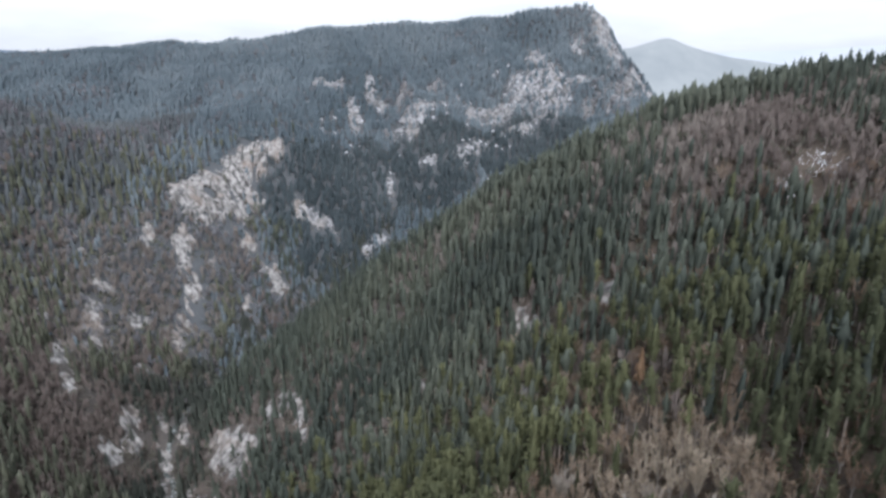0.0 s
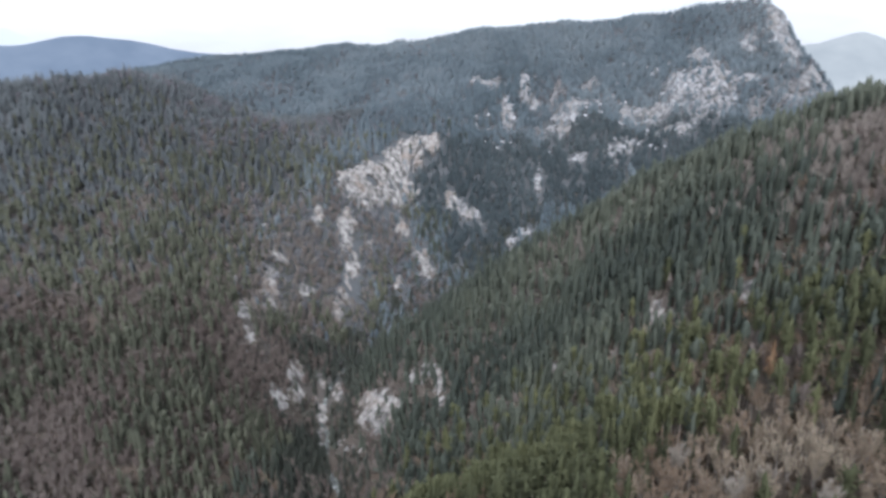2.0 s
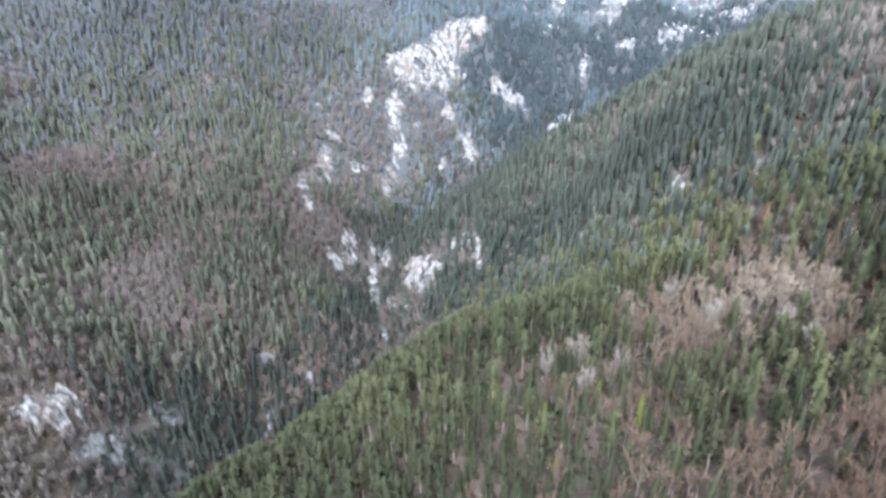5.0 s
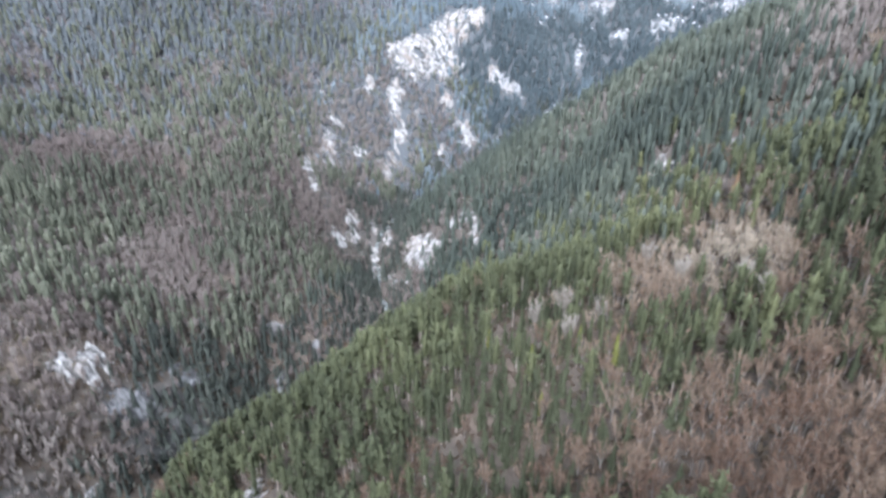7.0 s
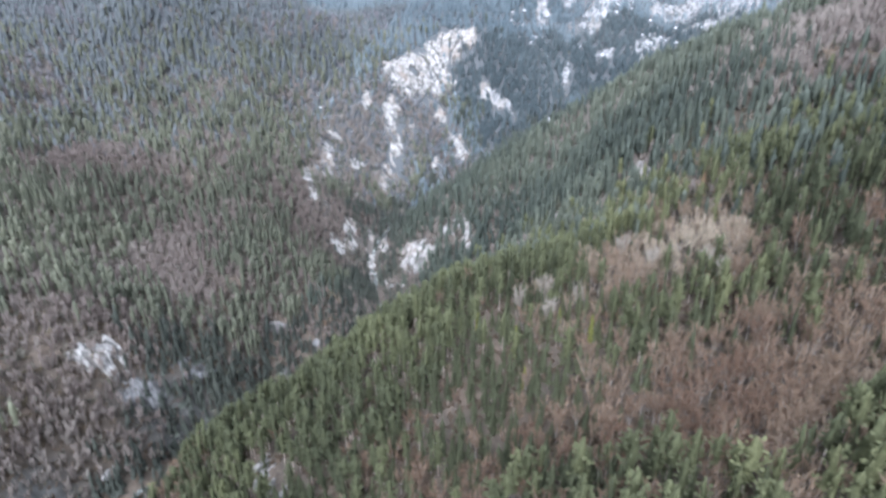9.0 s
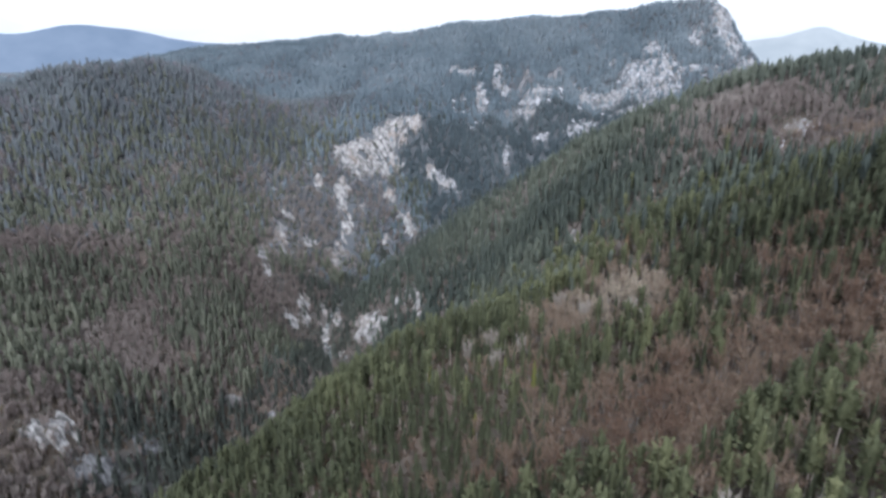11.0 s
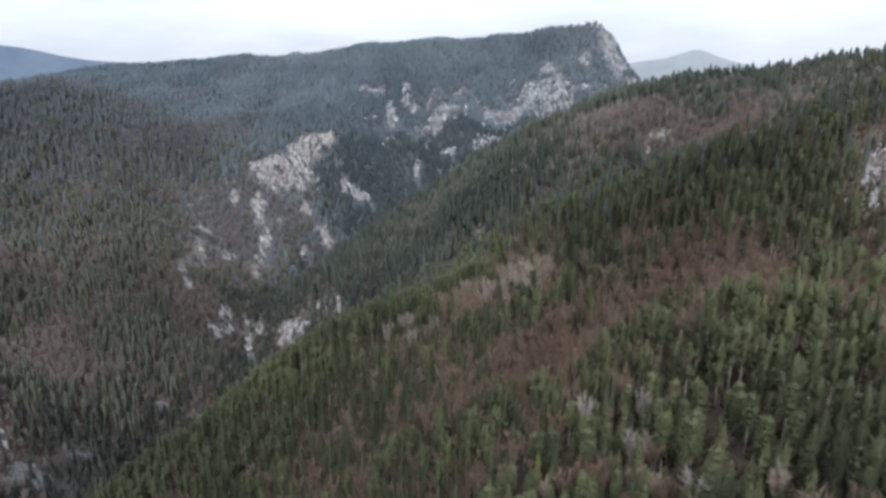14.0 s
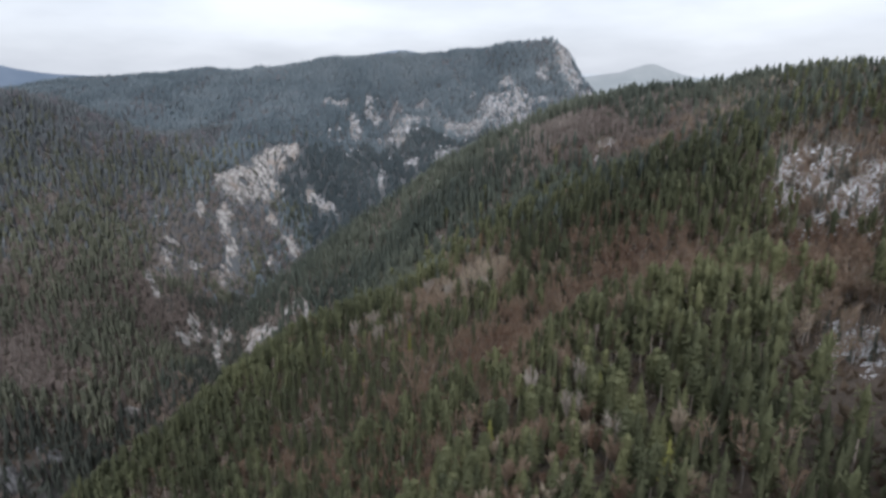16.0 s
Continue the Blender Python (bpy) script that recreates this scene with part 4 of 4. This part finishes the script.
def thinned(xy, share):
    inside = np.zeros(len(xy), bool)
    for (ax, ay), (bx, by) in zip(DENSE, DENSE[1:] + DENSE[:1]):
        if ay != by:
            inside ^= ((ay > xy[:, 1]) != (by > xy[:, 1])) & (xy[:, 0] < (bx - ax) * (xy[:, 1] - ay) / (by - ay) + ax)
    return xy[inside | (lattice(np.floor(xy[:, 0] * 4), np.floor(xy[:, 1] * 4), 8) < share)]


near = thinned(near, 0.42)
middle = zone(scatter(4.0, 32, -800, 440, -50, 900), 370, 760)
middle = middle[clear_of_rock(middle) & dry(middle)]
distant = zone(scatter(5.3, 33, -1150, 480, 250, 1400), 760, 5000)
distant = distant[clear_of_rock(distant)]
# the far sides of the ridges carry wood that nobody sees: leave those slopes as ground
def seen_side(xy, limit):
    e = 25.0
    gx_ = (height(xy[:, 0] + e, xy[:, 1]) - height(xy[:, 0] - e, xy[:, 1])) / (2 * e)
    gy_ = (height(xy[:, 0], xy[:, 1] + e) - height(xy[:, 0], xy[:, 1] - e)) / (2 * e)
    d = xy - (35, -120)
    d = d / np.linalg.norm(d, axis=1)[:, None]
    return gx_ * d[:, 0] + gy_ * d[:, 1] > limit


middle = middle[seen_side(middle, -0.35)]
distant = distant[seen_side(distant, -0.12)]


def sorted_wood(xy, seed):
    rng = np.random.RandomState(seed)
    bare = bareness(xy[:, 0], xy[:, 1]) > rng.uniform(0.14, 0.86, len(xy))
    pines = ~bare & (rough_field(xy[:, 0], xy[:, 1], 110 + 0 * xy[:, 0], 25) + rng.uniform(-0.5, 0.5, len(xy)) > -0.1)
    return xy[bare], xy[pines], xy[~bare & ~pines]


def heights(n, seed, lo, hi):
    return np.random.RandomState(seed).triangular(lo, (lo + hi) / 2, hi, n)


in_stand = np.hypot(near[:, 0] - STAND[0], near[:, 1] - STAND[1]) < STAND[2]
stand, near = near[in_stand], near[~in_stand]
bare_n, pine_n, fir_n = sorted_wood(near, 41)
bare_m, pine_m, fir_m = sorted_wood(middle, 42)
bare_d, pine_d, fir_d = sorted_wood(distant, 43)


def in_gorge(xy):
    """Down in the gorge bottom, where a darker needle colour stands for the shade."""
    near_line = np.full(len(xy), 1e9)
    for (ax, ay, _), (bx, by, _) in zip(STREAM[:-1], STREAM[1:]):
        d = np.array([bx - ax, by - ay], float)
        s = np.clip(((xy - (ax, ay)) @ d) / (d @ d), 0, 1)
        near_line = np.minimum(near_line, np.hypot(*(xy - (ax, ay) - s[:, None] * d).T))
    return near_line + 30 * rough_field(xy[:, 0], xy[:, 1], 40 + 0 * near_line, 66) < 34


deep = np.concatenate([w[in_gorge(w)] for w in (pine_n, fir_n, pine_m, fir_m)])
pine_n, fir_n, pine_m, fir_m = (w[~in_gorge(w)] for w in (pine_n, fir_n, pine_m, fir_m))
forest("spruce_wood", deep, heights(len(deep), 9, 8, 22), [plume(140 + i, 0.13 + 0.012 * i, 0.04, 5, 2, 7, core=0.75, torn=0.55) for i in range(6)], [M_DARK_AND_SHADED, M_BARK], "conifers crowding the gorge bottom, darkened to stand for its shade", "woods", 59)
low_n = zone(scatter(4.2, 35, -360, 400, -235, 420), 0, 380)
low_n = thinned(low_n, 0.7)
low_n = low_n[clear_of_rock(low_n, False) & dry(low_n)]
low_m = zone(scatter(5.6, 36, -800, 440, -50, 900), 380, 760)
low_m = low_m[clear_of_rock(low_m, False) & dry(low_m)]
low_d = zone(scatter(10.5, 37, -1150, 480, 250, 1400), 760, 5000)
low_d = low_d[clear_of_rock(low_d, False)]
low_m, low_d = low_m[seen_side(low_m, -0.35)], low_d[seen_side(low_d, -0.12)]
bushes = [broom(150 + i, 0.55, 6, False) for i in range(8)]
forest("undergrowth", low_n, heights(len(low_n), 10, 3.5, 7), bushes, [M_BRUSH, M_BARK], "low brown and olive scrub between the trees", "undergrowth", 61)
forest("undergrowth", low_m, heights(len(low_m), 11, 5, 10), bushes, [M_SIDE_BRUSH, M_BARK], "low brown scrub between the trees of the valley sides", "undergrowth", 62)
forest("undergrowth", low_d, heights(len(low_d), 12, 6, 10), bushes, [M_FAR_BRUSH, M_BARK], "scrub between the trees of the far slopes, coloured with haze", "undergrowth", 63)


def in_gully(xy):
    keep = np.zeros(len(xy), bool)
    for cx, cy, a, c, turn, _ in GULLY:
        t = radians(turn)
        u, v = (xy[:, 0] - cx) * math.cos(t) + (xy[:, 1] - cy) * math.sin(t), -(xy[:, 0] - cx) * math.sin(t) + (xy[:, 1] - cy) * math.cos(t)
        keep |= (u / a) ** 2 + (v / c) ** 2 + 0.5 * rough_field(xy[:, 0], xy[:, 1], 25 + 0 * u, 73) < 1
    return keep


gully = np.concatenate([w[in_gully(w)] for w in (pine_m, fir_m, pine_d, fir_d)])
pine_m, fir_m, pine_d, fir_d = (w[~in_gully(w)] for w in (pine_m, fir_m, pine_d, fir_d))
forest("spruce_wood", gully, heights(len(gully), 16, 10, 19), [plume(240 + i, 0.15, 0.03, 5, 1, 2, False, core=0.95) for i in range(6)], [M_GULLY, M_BARK], "dark blue-green conifers in the gully beside the cliff", "woods", 77)


def left_bank(xy):
    """West of the stream, where the trees take greyer, partly hazed colours."""
    return xy[:, 0] < -205 + 18 * rough_field(xy[:, 0], xy[:, 1], 50 + 0 * xy[:, 0], 72)


def grown(xy, seed, lo, hi):
    """Heights of trees: stunted along the eastern crest."""
    return heights(len(xy), seed, lo, hi) * (1 - 0.42 * np.clip((xy[:, 0] - 180) / 110, 0, 1))


BEECHES = [beech(60 + i, 6, 23, radius=0.19, fat=1.25) for i in range(6)]
PINES = [plume(70 + i, 0.120 + 0.010 * (i % 4), (0.25, 0.36, 0.46)[i % 3], 5, 3, 48, True, True, 0.55, 0.58, 0.5, 0.75) for i in range(9)]
FIRS = [plume(80 + i, 0.130 + 0.008 * (i % 3), 0.08 + 0.05 * (i % 3), 5, 3, 40, True, False, 0.55, 0.60, 0.5, 0.75) for i in range(8)]
SLIM_BROADLEAVES = [broom(90 + i, 0.19, 11) for i in range(8)]
SLIM_PINES = [plume(100 + i, 0.105 + 0.01 * (i % 4), (0.15, 0.28, 0.4)[i % 3], 5, 2, 9, True, True, 0.7, 0.72, 0.55) for i in range(12)]
SLIM_FIRS = [plume(110 + i, 0.110 + 0.01 * (i % 4), 0.05, 5, 2, 8, False, False, 0.65, 0.75, 0.5) for i in range(12)]
k = left_bank(bare_n)
# beech stands pale on the crest of the spur, russet oak lower down
# shade in the folds and light on the crests, painted into the conifers' tone
CONIFER_SHADING = [(-65, 342, 42, 22, -0.35), (-15, 352, 40, 22, -0.45), (30, 372, 42, 22, -0.45), (80, 352, 42, 20, -0.4), (130, 345, 40, 22, -0.35), (-100, 395, 40, 16, 0.2), (-60, 425, 60, 16, 0.3), (20, 430, 60, 18, 0.25),
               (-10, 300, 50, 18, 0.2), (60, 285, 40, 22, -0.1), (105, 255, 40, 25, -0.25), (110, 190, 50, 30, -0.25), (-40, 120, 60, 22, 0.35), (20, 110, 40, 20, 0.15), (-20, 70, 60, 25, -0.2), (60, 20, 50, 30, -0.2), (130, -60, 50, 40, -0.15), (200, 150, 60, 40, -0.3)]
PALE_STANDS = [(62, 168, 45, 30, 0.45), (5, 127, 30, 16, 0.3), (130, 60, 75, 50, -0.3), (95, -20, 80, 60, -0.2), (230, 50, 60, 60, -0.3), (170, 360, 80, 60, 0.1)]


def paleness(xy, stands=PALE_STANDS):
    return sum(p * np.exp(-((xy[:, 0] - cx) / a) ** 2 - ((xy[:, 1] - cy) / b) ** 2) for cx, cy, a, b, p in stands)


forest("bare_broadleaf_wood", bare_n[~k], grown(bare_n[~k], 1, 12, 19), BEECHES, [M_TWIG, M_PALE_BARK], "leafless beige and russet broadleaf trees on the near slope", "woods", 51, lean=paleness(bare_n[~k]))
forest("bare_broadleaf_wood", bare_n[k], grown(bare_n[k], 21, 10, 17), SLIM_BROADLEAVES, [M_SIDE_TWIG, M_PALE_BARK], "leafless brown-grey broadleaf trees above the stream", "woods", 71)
k = left_bank(pine_n)
forest("pine_wood", pine_n[~k], grown(pine_n[~k], 2, 19, 29), PINES, [M_PINE, M_BARK], "tall green pines with long bare stems on the near slope", "woods", 52, lean=paleness(pine_n[~k], CONIFER_SHADING))
forest("pine_wood", pine_n[k], grown(pine_n[k], 22, 16, 26), SLIM_PINES, [M_BANK_FIR, M_BARK], "grey-green pines on the bank above the stream", "woods", 72)
k = left_bank(fir_n)
forest("fir_wood", fir_n[~k], grown(fir_n[~k], 3, 13, 23), FIRS, [M_NEAR_FIR, M_BARK], "pointed dark green conifers on the near slope", "woods", 53, lean=paleness(fir_n[~k], CONIFER_SHADING))
forest("fir_wood", fir_n[k], grown(fir_n[k], 23, 13, 23), SLIM_FIRS, [M_BANK_FIR, M_BARK], "pointed grey-green conifers on the bank above the stream", "woods", 73)
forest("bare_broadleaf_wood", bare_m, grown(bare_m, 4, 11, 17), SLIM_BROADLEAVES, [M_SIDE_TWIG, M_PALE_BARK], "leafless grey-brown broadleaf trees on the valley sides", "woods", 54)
k = left_bank(pine_m)
forest("pine_wood", pine_m[~k], grown(pine_m[~k], 5, 12, 29), SLIM_PINES, [M_FIR, M_BARK], "dark green pines on the wooded spur", "woods", 55, lean=paleness(pine_m[~k], CONIFER_SHADING))
forest("pine_wood", pine_m[k], grown(pine_m[k], 25, 15, 24), SLIM_PINES, [M_BANK_FIR, M_BARK], "grey-green pines on the far bank", "woods", 75)
k = left_bank(fir_m)
forest("fir_wood", fir_m[~k], grown(fir_m[~k], 6, 13, 25), SLIM_FIRS, [M_FIR, M_BARK], "dark pointed conifers on the wooded spur", "woods", 56, lean=paleness(fir_m[~k], CONIFER_SHADING))
forest("fir_wood", fir_m[k], grown(fir_m[k], 26, 12, 22), SLIM_FIRS, [M_BANK_FIR, M_BARK], "grey-green pointed conifers on the far bank", "woods", 76)


def on_left_hills(xy):
    """The nearer rounded hills on the far bank, in front of the massif."""
    return (xy[:, 0] < -330 + 25 * rough_field(xy[:, 0], xy[:, 1], 60 + 0 * xy[:, 0], 71)) & (xy[:, 1] < 860)


hill = on_left_hills(bare_d)
forest("bare_broadleaf_wood", bare_d[hill], heights(hill.sum(), 7, 10, 16), [broom(220 + i, 0.26, 8, False) for i in range(5)], [M_HILL_TWIG, M_PALE_BARK], "leafless broadleaf trees on rounded hills, haze mixed into their grey", "woods", 66)
forest("bare_broadleaf_wood", bare_d[~hill], heights((~hill).sum(), 7, 9, 15), [broom(120 + i, 0.34, 8, False) for i in range(5)], [M_FAR_TWIG, M_PALE_BARK], "leafless broadleaf trees on the far slopes, greyed by painted haze", "woods", 57)
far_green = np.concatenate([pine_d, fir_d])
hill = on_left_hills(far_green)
forest("conifer_wood", far_green[hill], heights(hill.sum(), 15, 11, 20), [plume(230 + i, 0.165, 0.02, 4, 1, 0, False, core=1.0, torn=0.38) for i in range(8)], [M_HILL_FIR, M_BARK], "conifers on rounded hills of the far bank, greyed by painted haze", "woods", 67)
forest("conifer_wood", far_green[~hill], heights((~hill).sum(), 8, 10, 18), [plume(130 + i, 0.175, 0.02, 4, 1, 0, False, core=1.0, torn=0.38) for i in range(8)], [M_FAR_FIR, M_BARK], "conifers on the far slopes and skyline, made pale and blue by painted haze", "woods", 58)


# bare thin stems and a few dark firs stand out of the snowy scree
SNAGS = [(259, 103, 34, 20, 94, 200), (255, 60, 34, 17, 76, 190), (189, -53, 17, 9, 66, 45), (185, -70, 12, 5, 60, 20)]
rng_g = np.random.RandomState(17)
spots = []
for cx, cy, a, b, turn, count in SNAGS:
    u, v = rng_g.uniform(-1, 1, (2, count))
    t = radians(turn)
    spots.append(np.column_stack([cx + u * a * math.cos(t) - v * b * math.sin(t), cy + u * a * math.sin(t) + v * b * math.cos(t)]))
spots = np.concatenate(spots)
forest("bare_stem_wood", spots, heights(len(spots), 13, 6, 12), [beech(190 + i, 3, 8, radius=0.12, sides=3) for i in range(4)], [M_TWIG, M_PALE_BARK], "thin bare grey stems standing in snowy scree", "woods", 64)
few = spots[::14]
forest("fir_wood", few, heights(len(few), 14, 8, 14), [fir(195 + i, 9, 6, False, 0.15, 0.05) for i in range(3)], [M_DARK_AND_SHADED, M_BARK], "scattered dark firs on the snowy scree", "woods", 65)


# ---- the stand of single trees below the flight ----
def tree_thing(name, shape, crown_mat, wood_mat, label, category):
    v, f, s = shape
    top = new(name)
    for slot, nm, mat in ((0, "crown", crown_mat), (1, "trunk", wood_mat)):
        ff = f[s == slot]
        used = np.unique(ff)
        back_ = np.zeros(len(v), int)
        back_[used] = np.arange(len(used))
        part(nm, v[used], back_[ff], mat, top)
    return tagged(top, label, category, "trees of the near stand")


rng_s = np.random.RandomState(7)
bare_s, pine_s, fir_s = sorted_wood(stand, 44)
KINDS = [
    (bare_s, [beech(160 + i, 8, 45, sides=6, fat=1.3) for i in range(3)], M_TWIG_OWN, M_PALE_BARK, "bare_broadleaf_tree", "leafless grey-brown broadleaf tree among young pines", "tree", 9, 14),
    (pine_s, [plume(170 + i, 0.13, 0.28 + 0.06 * i, 7, 6, 260, True, True, 0.5, 0.6, 0.45, 0.55) for i in range(4)], M_PINE_OWN, M_BARK, "pine_tree", "green pine with tiered needle crown and bare lower stem", "tree", 14, 21),
    (fir_s, [plume(180 + i, 0.14 + 0.01 * i, 0.08, 7, 7, 260, True, False, 0.5, 0.6, 0.45, 0.55) for i in range(4)], M_PINE_OWN, M_BARK, "conifer_tree", "slender pointed green conifer with drooping boughs", "tree", 12, 19),
]
for places, shapes, cm, wm, nm, lab, cat, lo, hi in KINDS:
    first = [None] * len(shapes)
    zs = height(places[:, 0], places[:, 1])
    for (x, y), z in zip(places, zs):
        k = rng_s.randint(len(shapes))
        h = rng_s.uniform(lo, hi)
        m = Matrix.LocRotScale((x, y, z), Euler((0, 0, rng_s.uniform(0, 6.283))), (h * rng_s.uniform(0.9, 1.15),) * 2 + (h,))
        if first[k] is None:
            first[k] = tree_thing(nm, shapes[k], cm, wm, lab, cat)
            first[k].matrix_basis = m
        else:
            c_ = copy_thing(first[k], Matrix())
            c_.matrix_basis = m


rusty = tree_thing("dead_conifer", fir(210, 11, 6, True, 0.17, sides=6, tiers=5), M_RUST, M_BARK, "dead conifer with rust-brown needles among green pines", "tree")
rusty.matrix_basis = Matrix.LocRotScale((80, 222, float(height(80, 222))), None, (19, 19, 19))


# ---- trees that stand out of the near wood ----
def planted(name, shapes, mats, label, spots_, lo, hi, group, seed):
    rng, made = np.random.RandomState(seed), []
    for i, (x, y) in enumerate(spots_):
        h = rng.uniform(lo, hi)
        m = Matrix.LocRotScale((x, y, float(height(x, y))), Euler((0, 0, rng.uniform(0, 6.283))), (h * rng.uniform(0.9, 1.1),) * 2 + (h,))
        if i < len(shapes):
            ob = tree_thing(name, shapes[i], mats[0], mats[1], label, "tree")
            made.append(ob)
        else:
            ob = copy_thing(made[i % len(made)], Matrix())
        tagged(ob, label, "tree", group)
        ob.matrix_basis = m


planted("young_conifer", [plume(250 + i, 0.13, 0.06, 7, 6, 150, True, False, 0.6, 0.74, 0.4, 0.55) for i in range(3)], (M_BRIGHT, M_BARK), "young yellow-green conifer standing among darker pines",
        [(-22, 116), (33, 113), (6, 94), (17, 119), (-1, 109), (85, -66), (115, -106), (111, -50), (75, -41)], 13, 18, "young conifers", 81)
planted("pale_broadleaf_tree", [beech(260 + i, 8, 40, radius=0.2, sides=6, fat=1.2) for i in range(3)], (M_PALE_TWIG, M_PALE_BARK), "leafless pale beige broadleaf tree above dark conifers",
        [(-4, 128), (8, 133), (12, 119), (24, 132), (41, 177), (56, 158), (66, 162), (79, 147), (86, 135), (107, -36), (100, -59), (91, -27), (106, -88)], 16, 21, "pale broadleaf trees", 82)

# a trunk lying on the snowy scree
log = Shape()
ends = [np.array([x, y, float(height(x, y)) + 0.45]) for x, y in ((241.0, 62.0), (249.0, 52.0))]
log.add(*tube(ends[0], ends[1], 0.42, 0.2, 8), 0)
for share, dx, dy in ((0.35, 0.9, 0.6), (0.55, -0.7, 0.9), (0.75, 0.8, 0.5)):
    foot = ends[0] + (ends[1] - ends[0]) * share
    log.add(*tube(foot, foot + (dx, dy, 0.9), 0.09, 0.03, 5), 0)
lv, lf, _ = log.done()
tagged(part("fallen_trunk", lv, lf, M_DARK_BARK), "fallen dark tree trunk lying across snowy scree", "log")
